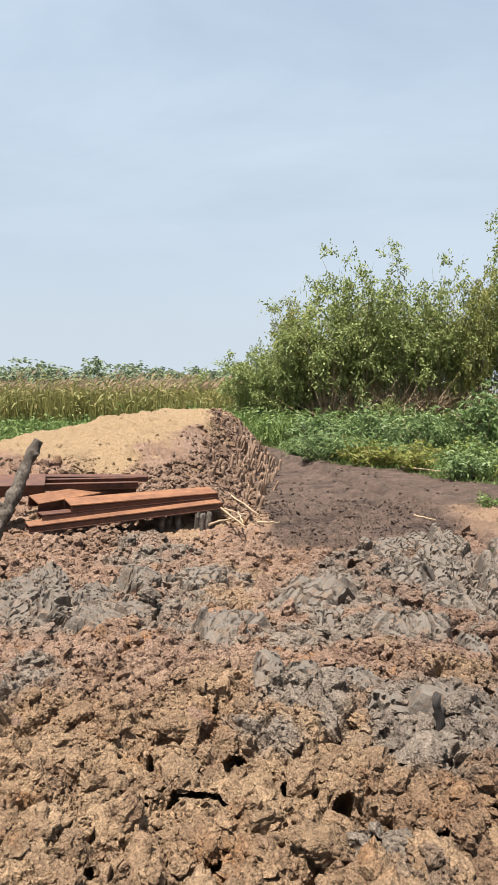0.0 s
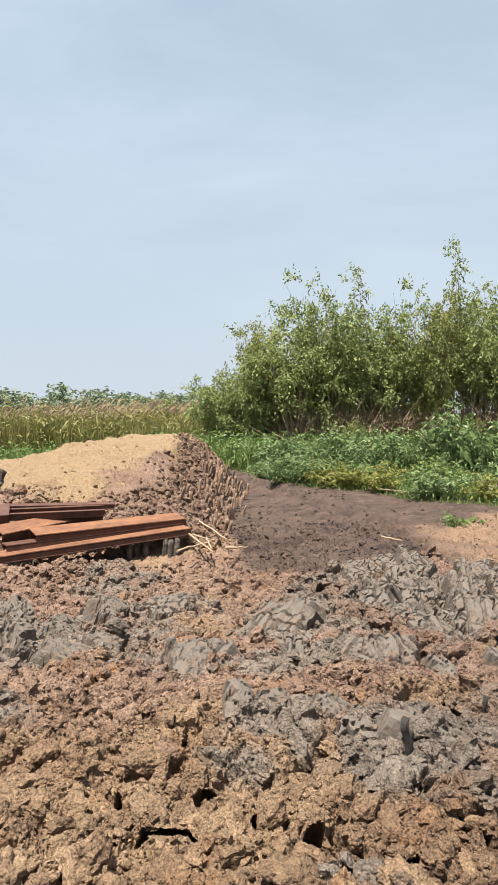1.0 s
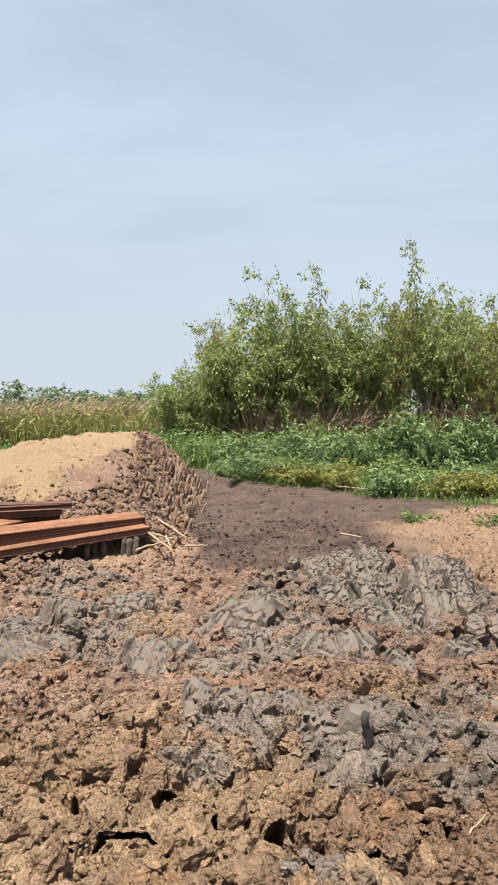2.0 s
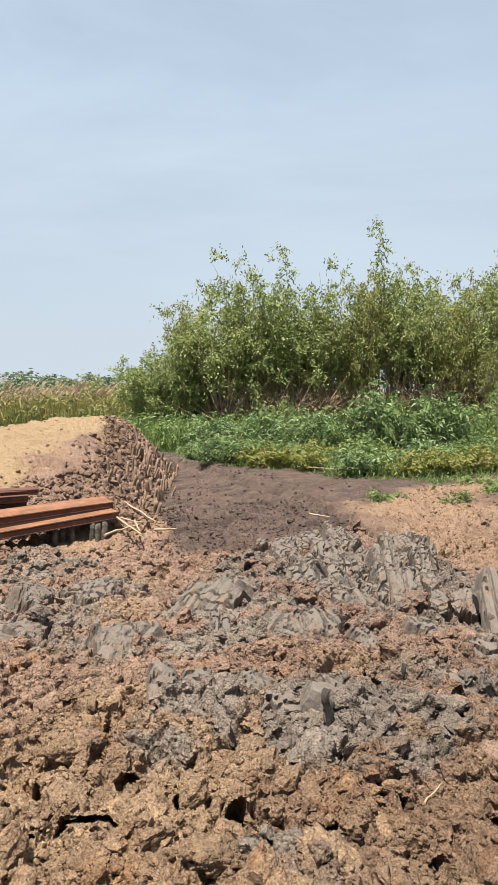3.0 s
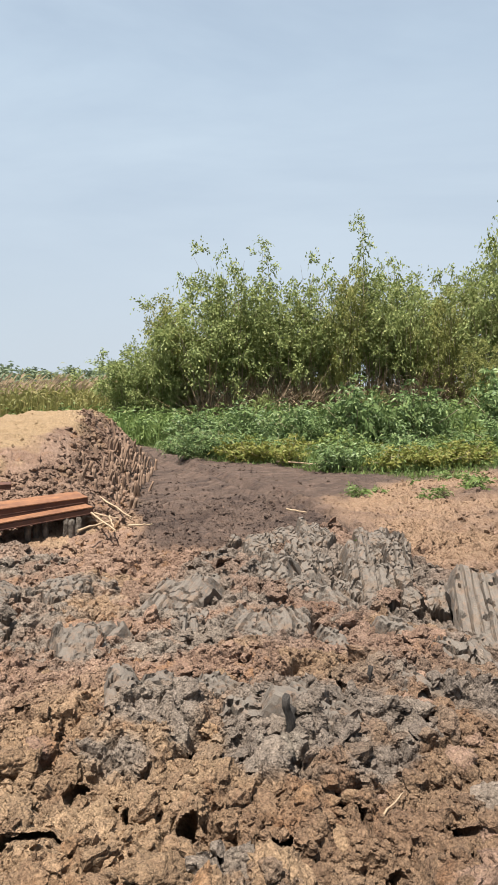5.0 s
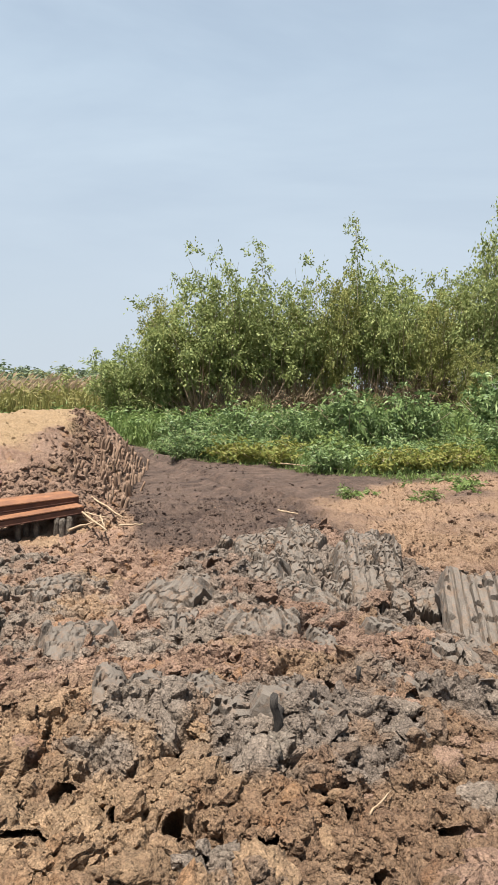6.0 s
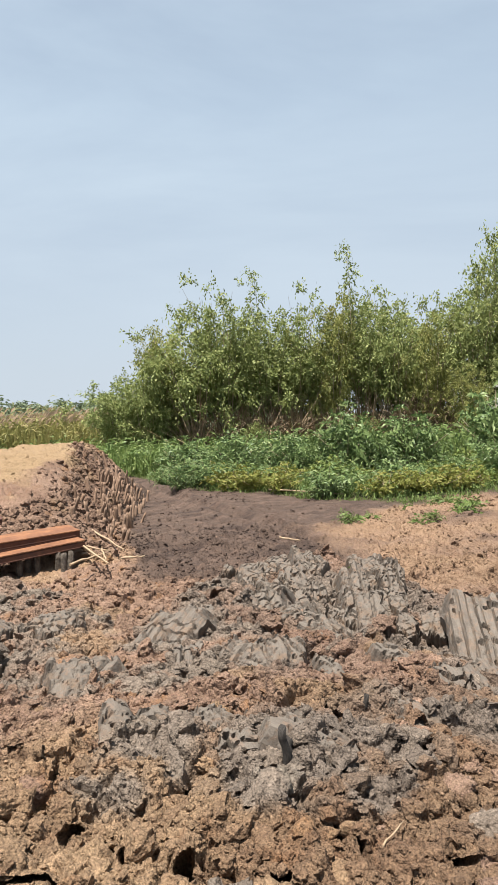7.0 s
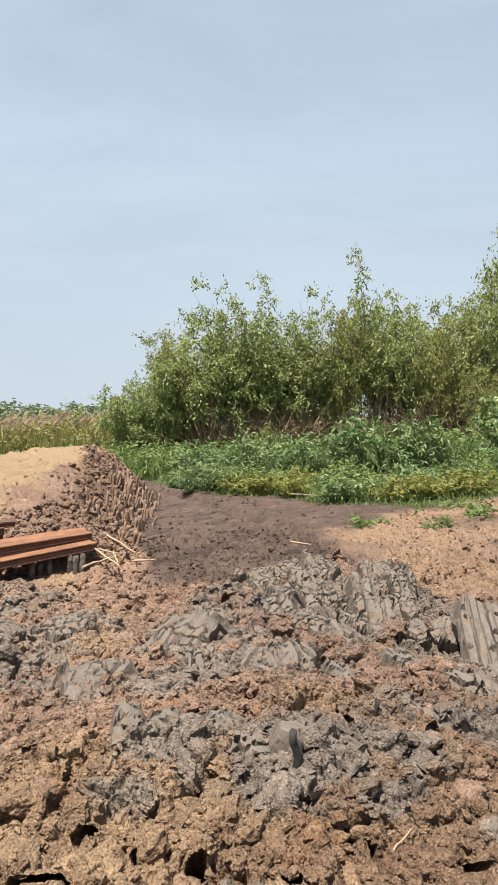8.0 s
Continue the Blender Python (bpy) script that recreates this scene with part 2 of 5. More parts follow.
SHRUB_LIME = leaf_material("weed_leaf", (0.100, 0.145, 0.036), (0.165, 0.205, 0.052), (0.250, 0.255, 0.080), 0.30)
SHRUB_GOLD = leaf_material("gold_weed_leaf", (0.135, 0.170, 0.034), (0.195, 0.195, 0.046), (0.25, 0.205, 0.06), 0.3)
FIELD = leaf_material("field_leaf", (0.085, 0.135, 0.036), (0.140, 0.195, 0.055), (0.210, 0.250, 0.086), 0.28)
REED = leaf_material("reed_blade", (0.140, 0.148, 0.040), (0.214, 0.196, 0.063), (0.296, 0.230, 0.092), 0.3)
PLUME = leaf_material("reed_plume", (0.370, 0.273, 0.181), (0.325, 0.230, 0.148), (0.429, 0.333, 0.237), 0.4, 0.9)

k = Nodes("painted_board", 0.6, 0.3)
k.colour(k.mix(k.fit(k.noise(2, 5, 0.6), 0.35, 0.65), (0.55, 0.55, 0.53), (0.70, 0.70, 0.68)))
BOARD = k.mat
k = Nodes("grey_sheet", 0.5, 0.4)
k.colour(k.mix(k.fit(k.noise(1.5, 5, 0.6), 0.35, 0.65), (0.30, 0.31, 0.31), (0.48, 0.48, 0.47)))
SHEET = k.mat


# ---- numbers for uneven ground ----
def hashed(ix, iy, seed):
    h = (ix.astype(np.int64) * 374761393 + iy.astype(np.int64) * 668265263 + seed * 974634541) & 0x7FFFFFFF
    h = ((h ^ (h >> 13)) * 1274126177) & 0x7FFFFFFF
    h = ((h ^ (h >> 16)) * 69069) & 0x7FFFFFFF
    return ((h ^ (h >> 11)) & 0xFFFFF) / float(0xFFFFF)


def value_noise(x, y, size, seed):
    x, y = x / size, y / size
    ix, iy = np.floor(x), np.floor(y)
    fx, fy = x - ix, y - iy
    fx, fy = fx * fx * (3 - 2 * fx), fy * fy * (3 - 2 * fy)
    a, b = hashed(ix, iy, seed), hashed(ix + 1, iy, seed)
    c, d = hashed(ix, iy + 1, seed), hashed(ix + 1, iy + 1, seed)
    return (a + (b - a) * fx) * (1 - fy) + (c + (d - c) * fx) * fy - 0.5


def fbm(x, y, size, seed, octaves=4, gain=0.5):
    total, amp = 0.0, 1.0
    for o in range(octaves):
        total = total + amp * value_noise(x + 17.3 * o, y - 9.1 * o, size / 2**o, seed + o)
        amp *= gain
    return total


def worley(x, y, size, seed):
    """Nearest and second nearest distance (in cells), three random numbers of the cell, and the offset from its centre."""
    x, y = x / size, y / size
    ix, iy = np.floor(x), np.floor(y)
    f1, f2 = np.full(x.shape, 9.0), np.full(x.shape, 9.0)
    cx, cy, ox, oy = ix.copy(), iy.copy(), np.zeros_like(x), np.zeros_like(x)
    for dx in (-1, 0, 1):
        for dy in (-1, 0, 1):
            gx, gy = ix + dx, iy + dy
            px, py = gx + hashed(gx, gy, seed), gy + hashed(gx, gy, seed + 1)
            d = np.hypot(x - px, y - py)
            closer = d < f1
            f2 = np.where(closer, f1, np.minimum(f2, d))
            cx, cy = np.where(closer, gx, cx), np.where(closer, gy, cy)
            ox, oy = np.where(closer, x - px, ox), np.where(closer, y - py, oy)
            f1 = np.where(closer, d, f1)
    return f1, f2, hashed(cx, cy, seed + 2), hashed(cx, cy, seed + 3), hashed(cx, cy, seed + 4), ox * size, oy * size


def ease(v, a, b):
    v = np.clip((v - a) / (b - a), 0, 1)
    return v * v * (3 - 2 * v)


def blob(x, y, cx, cy, rx, ry, turn=0.0):
    c, s = math.cos(radians(turn)), math.sin(radians(turn))
    u, v = (x - cx) * c + (y - cy) * s, (y - cy) * c - (x - cx) * s
    return 1 - ease(np.hypot(u / rx, v / ry), 0.7, 1.25)


# ---- the lie of the land ----
CAVES_NEAR = ((0.88, 1.79, 0.025, 0.035), (0.78, 1.82, 0.017, 0.035), (-0.2, 1.83, 0.014, 0.035), (0.07, 1.84, 0.017, 0.035), (0.33, 1.92, 0.012, 0.039), (0.97, 1.93, 0.039, 0.035), (0.41, 1.94, 0.016, 0.035), (0.55, 1.95, 0.041, 0.035), (0.76, 2.04, 0.013, 0.035), (-0.12, 2.05, 0.017, 0.035), (0.36, 2.06, 0.027, 0.035), (0.02, 2.1, 0.073, 0.036), (0.72, 2.12, 0.02, 0.035), (0.24, 2.13, 0.026, 0.035), (0.19, 2.18, 0.029, 0.039), (-0.12, 2.23, 0.021, 0.035), (0.09, 2.29, 0.027, 0.072), (-0.38, 2.32, 0.017, 0.035), (-0.37, 2.42, 0.025, 0.035), (0.4, 2.44, 0.012, 0.041), (0.68, 2.53, 0.015, 0.138))
CAVES_FAR = ((0.03, 2.57, 0.022, 0.082), (1.16, 2.59, 0.022, 0.035), (0.15, 2.63, 0.018, 0.059), (0.93, 2.77, 0.013, 0.076), (-0.71, 2.87, 0.027, 0.035), (-0.46, 2.89, 0.019, 0.047), (0.45, 2.9, 0.031, 0.046), (0.42, 2.97, 0.026, 0.045), (0.66, 3.1, 0.032, 0.049), (0.77, 3.14, 0.022, 0.051), (0.25, 3.39, 0.047, 0.083), (1.68, 3.45, 0.037, 0.083), (-0.35, 4.02, 0.05, 0.123), (1.97, 4.11, 0.023, 0.053), (1.75, 4.6, 0.045, 0.068), (1.56, 4.75, 0.062, 0.077), (0.85, 5.0, 0.054, 0.081))
EDGE_X = [-1.0, 0.0, 0.84, 1.58, 2.3, 2.9, 3.4, 3.95, 4.6, 5.2, 6.5, 9.0, 30.0]
EDGE_Y = [24.0, 20.8, 17.7, 14.9, 13.6, 13.1, 11.9, 11.1, 10.5, 10.6, 10.9, 10.7, 9.5]


def dike(x, y):
    """The dumped dike: height of its body above all else."""
    wob = 0.18 * fbm(x, y, 1.6, 40)
    top = np.interp(y + wob, [5.5, 7.0, 7.8, 8.3, 8.7, 9.2, 9.9, 11.0, 12.5, 13.5, 14.6], [-0.35, -0.16, -0.10, 0.14, 0.42, 0.60, 0.73, 0.93, 1.02, 1.02, -0.25])
    right = -0.1 + (0.24 + 0.1 * (y - 8.9) - x + wob) * np.interp(y, [8.0, 9.0, 11.0], [0.6, 0.75, 1.15])
    left = 0.72 + 0.075 * (y - 9.6) - ((-3.3 - x) * 0.88 + (y - 9.6) * 0.475 + wob) * 0.75
    gap = np.clip(0.5 - 0.5 * (top - right) / 0.16, 0, 1)
    body = np.minimum(top * gap + right * (1 - gap) - 0.16 * gap * (1 - gap), left)
    return body


def lie(x, y):
    """Smooth height of the ground."""
    bank = np.interp(y, [-6, 1.0, 2.6, 3.4, 4.5, 5.2], [0.48, 0.46, 0.35, 0.27, 0.15, 0.15])
    bank = bank - 0.13 * ease(x, 1.3, 2.0) * ease(y, 2.5, 3.2) * (1 - ease(y, 3.9, 4.3))
    crest_y = np.interp(x, [-3, -0.8, -0.3, 0.2, 0.6, 1.0, 1.9, 2.15, 2.3, 2.7, 5], [6.2, 6.25, 5.6, 5.0, 5.1, 5.45, 5.85, 5.2, 4.6, 4.35, 4.3])
    crest_z = np.interp(x, [-3, -0.8, -0.3, 0.2, 0.6, 1.0, 1.7, 2.2, 2.7, 5], [0.02, 0.08, 0.08, 0.10, 0.14, 0.24, 0.28, 0.20, 0.18, 0.14])
    fall = np.interp(x, [-3, -0.8, -0.2, 0.2, 0.6, 1.0, 1.9, 2.4], [0.8, 0.8, 1.4, 2.0, 1.5, 0.7, 0.5, 0.6])
    line = np.interp(crest_y, [1.0, 2.6, 3.4, 4.5, 5.2], [0.46, 0.35, 0.27, 0.15, 0.15])
    bank = bank + (crest_z - line) * ease(y, crest_y - 1.3, crest_y)
    z = bank + (-0.1 - bank) * ease(y, crest_y, crest_y + fall)
    z = z + 0.10 * ease(x, 3.0, 5.0) * ease(y, 5.0, 6.5) * (1 - ease(y, 8.5, 10.5))
    z = z - 0.16 * blob(x, y, -0.6, 7.35, 0.75, 0.55)
    far = np.hypot(x, y)
    z = z + 0.25 * fbm(x, y, 9.0, 3, 2) * ease(far, 16, 40)
    return np.maximum(z, dike(x, y))


def earth(x, y):
    """What kind of earth lies where: grey clay, tan sand, dark mud, overgrown."""
    wx, wy = x + 0.35 * fbm(x, y, 0.7, 11), y + 0.35 * fbm(x, y, 0.7, 12)
    grey = np.zeros_like(x)
    for cx, cy, rx, ry, turn in ((-0.85, 4.1, 0.75, 0.75, 0), (-0.6, 5.9, 0.45, 0.5, 0), (0.45, 4.3, 0.35, 0.35, 20), (1.45, 4.75, 1.0, 0.85, 0), (0.0, 3.45, 0.24, 0.28, 0),
                                 (0.30, 2.75, 0.26, 0.20, 10), (0.62, 3.5, 0.5, 0.3, 0), (0.85, 2.62, 0.26, 0.30, 0), (1.5, 2.95, 0.42, 0.42, 30), (2.0, 4.0, 0.5, 0.7, 0),
                                 (-0.75, 2.75, 0.25, 0.28, 0), (2.6, 3.6, 0.6, 0.9, 0), (0.5, 1.95, 0.12, 0.12, 0), (1.3, 2.2, 0.2, 0.13, 0), (-0.2, 4.95, 0.4, 0.3, 0)):
        grey = np.maximum(grey, blob(wx, wy, cx, cy, rx, ry, turn))
    spots = fbm(x, y, 0.22, 15, 3)
    grey = np.clip(grey * 1.05 - ease(spots, 0.00, 0.24) * 0.88 + ease(spots, 0.26, 0.36) * 0.25 * (y < 6.5), 0, 1)
    body = dike(wx, wy)
    tan = ease(body + 0.22 * fbm(x, y, 0.5, 21), 0.36, 0.52) * (1 - ease(wx - np.interp(y, [7.5, 8.2, 9.0, 11.0, 13.0], [-2.3, -1.9, -1.55, -0.62, -0.42]) + 0.5 * fbm(x, y, 0.35, 25, 3), -0.12, 0.2))
    sandy = ease(wx, 2.3 + 0.0 * wy, 2.95) * ease(wy, 4.6, 5.2) * (1 - ease(wy, 10.4, 11.2)) * (1 - ease(wy - (8.4 + 0.8 * (wx - 2.4)), -0.1, 0.5))
    tan = np.maximum(tan, sandy * np.clip(0.62 + 1.0 * fbm(x, y, 0.6, 23, 4), 0, 1))
    tan = np.maximum(tan, 0.75 * blob(wx, wy, 0.28, 8.2, 0.14, 0.5))
    tan = np.maximum(tan, 0.55 * blob(wx, wy, -0.55, 7.0, 0.5, 0.22) + 0.0)
    tan = np.maximum(tan, blob(x, y, -0.9, 33, 1.6, 2.0))
    mud = ease(wy, 5.9, 7.4) * ease(wx, 0.1, 0.5) * (1 - tan)
    mud = np.maximum(mud, 0.30 * ease(body, 0.0, 0.1) * (1 - tan) * ease(wx, -1.6, -0.6))
    edge = np.interp(x, EDGE_X, EDGE_Y, left=24.0)
    green = ease(wy - edge, -0.1, 0.5)
    left_side = (1 - ease(body, -0.02, 0.12)) * ease(wy, 9.0, 10.0) * (1 - ease(wx, -1.6, -1.2))
    green = np.maximum(np.maximum(green, left_side), ease(np.hypot(x, y), 24, 30))
    green = green * (1 - blob(x, y, -0.9, 33, 1.6, 2.0))
    return grey, np.clip(tan, 0, 1), np.clip(mud, 0, 1), np.clip(green, 0, 1)


def clods(x, y, size, seed, keep=0.75):
    """Crumbling lumps of one size: uneven, tilted, with crevices between."""
    wx, wy = x + size * 0.9 * fbm(x, y, size * 1.1, seed + 7, 3), y + size * 0.9 * fbm(x, y, size * 1.1, seed + 9, 3)
    f1, f2, a, b, c, ox, oy = worley(wx, wy, size, seed)
    lump = 0.38 * (a - 0.5) - 0.45 * f1 * f1 + (ox * (c - 0.5) + oy * (b - 0.5)) / size * 0.7
    return size * (np.where(a < keep, lump, -0.25 * f1) * ease(f2 - f1, -0.05, 0.16) - 0.24 * (1 - ease(f2 - f1, 0.0, 0.34)) * (b > 0.3))


def clumps(x, y, size, seed):
    """Big clumps with steep sides and hollows between, from 0 to 1."""
    wx, wy = x + size * 0.8 * fbm(x, y, size * 0.9, seed + 7, 3), y + size * 0.8 * fbm(x, y, size * 0.9, seed + 9, 3)
    f1, f2, a, b, c, ox, oy = worley(wx, wy, size, seed)
    return ease(f2 - f1, 0.0, 0.32) * (0.35 + 0.65 * a) + (ox * (b - 0.5) + oy * (c - 0.5)) / size * 0.5


def plates(x, y, size, seed):
    """Broken clay: tilted flat pieces parted by open cracks."""
    wx, wy = x + size * 0.6 * fbm(x, y, size * 1.5, seed + 7, 2), y + size * 0.6 * fbm(x, y, size * 1.5, seed + 9, 2)
    f1, f2, a, b, c, ox, oy = worley(wx, wy, size, seed)
    crack = 1 - ease(f2 - f1, 0.02, 0.20)
    return (size * 0.34 * (a - 0.35) + ox * (b - 0.5) * 0.6 + oy * (c - 0.5) * 0.7) * ease(f2 - f1, -0.04, 0.16) - crack * size * 0.26


def surface(x, y):
    """Height with all its lumps, and the kinds of earth."""
    z = lie(x, y)
    grey, tan, mud, green = earth(x, y)
    body = dike(x, y)
    near = 1 - ease(np.hypot(x, y), 14, 20)
    flat_top = ease(body, 0.45, 0.6) * tan
    coarse = (1 - 0.35 * mud * (1 - ease(body, -0.05, 0.1))) * (1 - 0.25 * tan) * (1 - 0.6 * flat_top) * (1 - 0.8 * green)
    smooth_mud = ease(y, 8.2, 9.6) * mud * (1 - ease(body, -0.05, 0.1))
    coarse = coarse * (1 - 0.6 * smooth_mud) * near
    brown = (1 - grey) * coarse
    bank = 1 - ease(y, 6, 7)
    # clumps and clods lie longer than wide, as the bucket let them slide
    v = y * 0.62
    lumps = (0.062 * clumps(x, v, 0.30, 51) + 0.034 * clumps(x, v, 0.14, 55)) * coarse * (1 - 0.25 * grey) * (1 - 0.4 * (1 - bank)) - 0.045 * coarse
    lumps = lumps + brown * (0.26 * clods(x, v, 0.13, 61, 0.85) + 0.28 * clods(x, v, 0.065, 71, 0.88))
    lumps = lumps + brown * (0.50 * clods(x, v, 0.034, 81, 0.9) + 0.48 * clods(x, v, 0.018, 85, 0.9)) * (1 - 0.6 * ease(y, 5, 7))
    lumps = lumps + grey * coarse * (0.55 * plates(x, v, 0.17, 91) + 0.60 * plates(x, v, 0.075, 101) + 0.45 * plates(x, v, 0.036, 105))
    z = z + lumps + 0.12 * fbm(x, y, 0.9, 121, 3) * coarse
    z = z + 0.035 * fbm(x, v, 0.16, 141, 4, 0.5) * coarse + 0.012 * fbm(x, y, 0.1, 151, 2) * near
    z = z + flat_top * near * 0.07 * fbm(0.45 * x + 0.3 * y, y - 0.25 * x, 0.24, 241, 4, 0.65)
    soft = mud * near * (1 - ease(body, -0.05, 0.1)) * (1 - 0.75 * ease(y, 9.0, 10.6))
    z = z + soft * (0.045 * clumps(x, y * 0.6, 0.26, 211) - 0.02 + 0.05 * fbm(x, y * 0.6, 0.22, 251, 3, 0.5))
    sandy = tan * near * (1 - ease(body, -0.05, 0.1)) * ease(y, 5.2, 6.0)
    z = z + sandy * (0.07 * clumps(x, y * 0.6, 0.30, 271) + 0.03 * clumps(x, y * 0.6, 0.14, 273) - 0.04 + 0.05 * fbm(x, y, 0.5, 275, 3))
    # wheel ruts across the mud
    rut = np.abs(x - (2.45 - 0.22 * (y - 8.0)) + 0.15 * fbm(x, y, 1.2, 161))
    z = z + near * mud * ease(y, 7.6, 8.4) * (0.06 * np.exp(-((rut - 0.24) / 0.11) ** 2) - 0.06 * np.exp(-((rut / 0.14) ** 2)) + 0.05 * fbm(x, y, 0.45, 261, 3, 0.5))
    return z, grey, tan, mud, green


def in_cave(x, y):
    """How far inside a hollow between the clumps, from 0 at its lip to 1, times its depth."""
    x, y = x + 0.022 * fbm(x, y, 0.05, 201, 3), y + 0.04 * fbm(x, y, 0.07, 203, 3)
    deep = np.zeros_like(x)
    for cx, cy, rx, ry in CAVES_NEAR + CAVES_FAR:
        r2 = ((x - cx) / rx) ** 2 + ((y - cy) / ry) ** 2
        deep = np.maximum(deep, (0.05 + 1.3 * rx + 0.5 * ry) * np.sqrt(np.clip(1 - r2, 0, 1)))
    return deep


def slid(x, y, z):
    """Lumps lean down the slope and overhang; hollows run back under them."""
    bank = 1 - ease(y, 6.0, 8.0)
    relief = z - lie(x, y)
    deep = in_cave(x, y)
    return x + bank * 0.03 * fbm(x, y, 0.09, 171, 3), y - 0.55 * relief * bank + bank * 0.03 * fbm(x, y, 0.11, 181, 3) + 0.95 * deep, z - 0.55 * deep


def ground_at(x, y):
    return float(lie(np.array([float(x)]), np.array([float(y)]))[0])


def settled(x, y):
    return float(surface(np.array([float(x)]), np.array([float(y)]))[0][0])


# ---- mesh helpers ----
def part(name, bm, material, parent=None, label=""):
    me = bpy.data.meshes.new(name)
    bm.to_mesh(me)
    bm.free()
    me.materials.append(material)
    ob = new(name, me)
    if parent:
        ob.parent = parent
    return tagged(ob, label)


def arrays(name, verts, faces, material, parent=None, smooth=False):
    me = bpy.data.meshes.new(name)
    me.from_pydata(np.asarray(verts, float).tolist(), [], faces if isinstance(faces, list) else faces.tolist())
    me.materials.append(material)
    if smooth:
        me.shade_smooth()
    ob = new(name, me)
    if parent:
        ob.parent = parent
    return ob


def empty(name, m=None):
    ob = new(name)
    if m:
        ob.matrix_basis = m
    return ob


def tube(bm, points, radii, sides=7, cap=True):
    """A tapered tube through points."""
    rings = []
    pts = [Vector(p) for p in points]
    for i, p in enumerate(pts):
        way = (pts[min(i + 1, len(pts) - 1)] - pts[max(i - 1, 0)]).normalized()
        side = way.cross(Vector((0.31, 0.94, 0.13))).normalized()
        other = way.cross(side)
        rings.append([bm.verts.new(p + radii[i] * (math.cos(a) * side + math.sin(a) * other)) for a in [j * math.tau / sides for j in range(sides)]])
    for a, b in zip(rings, rings[1:]):
        for j in range(sides):
            f = bm.faces.new((a[j], a[(j + 1) % sides], b[(j + 1) % sides], b[j]))
            f.smooth = True
    if cap:
        bm.faces.new(rings[0][::-1])
        bm.faces.new(rings[-1])


def block(bm, size, m=None, bevel=0.0):
    made = bmesh.ops.create_cube(bm, size=1.0, matrix=(m or Matrix()) @ Matrix.Diagonal((*size, 1)))["verts"]
    if bevel:
        edges = list({e for v in made for e in v.link_edges})
        bmesh.ops.bevel(bm, geom=edges, offset=bevel, segments=2, affect="EDGES")


def leaf_arrays(at, way, wide, length, width, droop=0.25):
    """Leaves as folded diamonds: place, direction, side vector, length and width of each."""
    way = way / np.linalg.norm(way, axis=1)[:, None]
    wide = wide - way * np.sum(way * wide, axis=1)[:, None]
    wide = wide / (np.linalg.norm(wide, axis=1)[:, None] + 1e-9)
    length, width = length[:, None], width[:, None]
    down = np.array([0, 0, -1.0])
    mid = at + way * length * 0.45
    tip = at + way * length + down * length * droop
    v = np.stack([at, mid + wide * width * 0.5 + down * width * 0.12, tip, mid - wide * width * 0.5 + down * width * 0.12], axis=1).reshape(-1, 3)
    n = len(at)
    f = np.arange(4 * n).reshape(n, 4)
    return v, f


def directions(rng, n, lift=0.0, spread=1.0):
    d = rng.normal(size=(n, 3))
    d[:, 2] = d[:, 2] * spread + lift
    return d / np.linalg.norm(d, axis=1)[:, None]


# ---- ground: one sheet to the horizon, finest round the bank ----
def paint(ob, x, y, grey, tan, mud, green, piece):
    """Writes the kind of earth to a mesh; piece: a random number for each bit of it."""
    damp = 0.85 * ease(x + 0.3 * fbm(x, y, 0.6, 197, 3) - 0.06 * (y - 2), 0.1, 0.9) * (1 - ease(y, 5.6, 6.6))
    umber = np.clip(blob(x + 0.3 * fbm(x, y, 0.5, 195, 3), y, 1.35, 2.25, 0.75, 0.75) + blob(x, y, 0.75, 1.95, 0.35, 0.25), 0, 1) * 0.3
    ochre = np.clip(1 - ease(y + 0.9 * fbm(x, y, 0.8, 191, 3), 2.3, 3.1) + 0.8 * ease(fbm(x, y, 0.5, 193, 3), 0.18, 0.3), 0, 1)
    for name, values in (("grey", grey), ("tan", tan), ("mud", mud), ("green", green), ("sand", ease(dike(x, y), 0.2, 0.4)), ("damp", damp), ("umber", umber), ("ochre", ochre), ("piece", piece)):
        ob.data.attributes.new(name, "FLOAT", "POINT").data.foreach_set("value", values.astype(np.float32))


def build_ground():
    turns = np.radians(np.concatenate([np.arange(-180, -24, 4.0), np.arange(-24, 36, 0.15), np.arange(36, 180, 4.0)]))
    reach = [0.0001, 0.15, 0.3, 0.45, 0.6, 0.75, 0.9]
    while reach[-1] < 3200:
        r = reach[-1]
        reach.append(r * (1.0034 if r < 3.4 else 1.0048 if r < 6.5 else 1.0065 if r < 11 else 1.012 if r < 16 else 1.03 if r < 40 else 1.1))
    reach = np.array(reach)
    rr, tt = np.meshgrid(reach, turns, indexing="ij")
    x, y = 0.2 + rr * np.sin(tt), 0.62 + rr * np.cos(tt)
    xs, ys = x.ravel(), y.ravel()
    z, grey, tan, mud, green = surface(xs, ys)
    gx, gy, z = slid(xs, ys, z)
    m, n = rr.shape
    i, j = np.meshgrid(np.arange(m - 1), np.arange(n), indexing="ij")
    k = (j + 1) % n
    faces = np.stack([i * n + j, i * n + k, (i + 1) * n + k, (i + 1) * n + j], axis=-1).reshape(-1, 4)[:, ::-1]
    ob = arrays("ground", np.stack([gx, gy, z], axis=1), faces, SOIL)
    paint(ob, xs, ys, grey, tan, mud, green, np.full(len(xs), 0.5))
    return tagged(ob, "churned clay and earth ground with a dumped dike and muddy track", "ground", kind="structure")


build_ground()


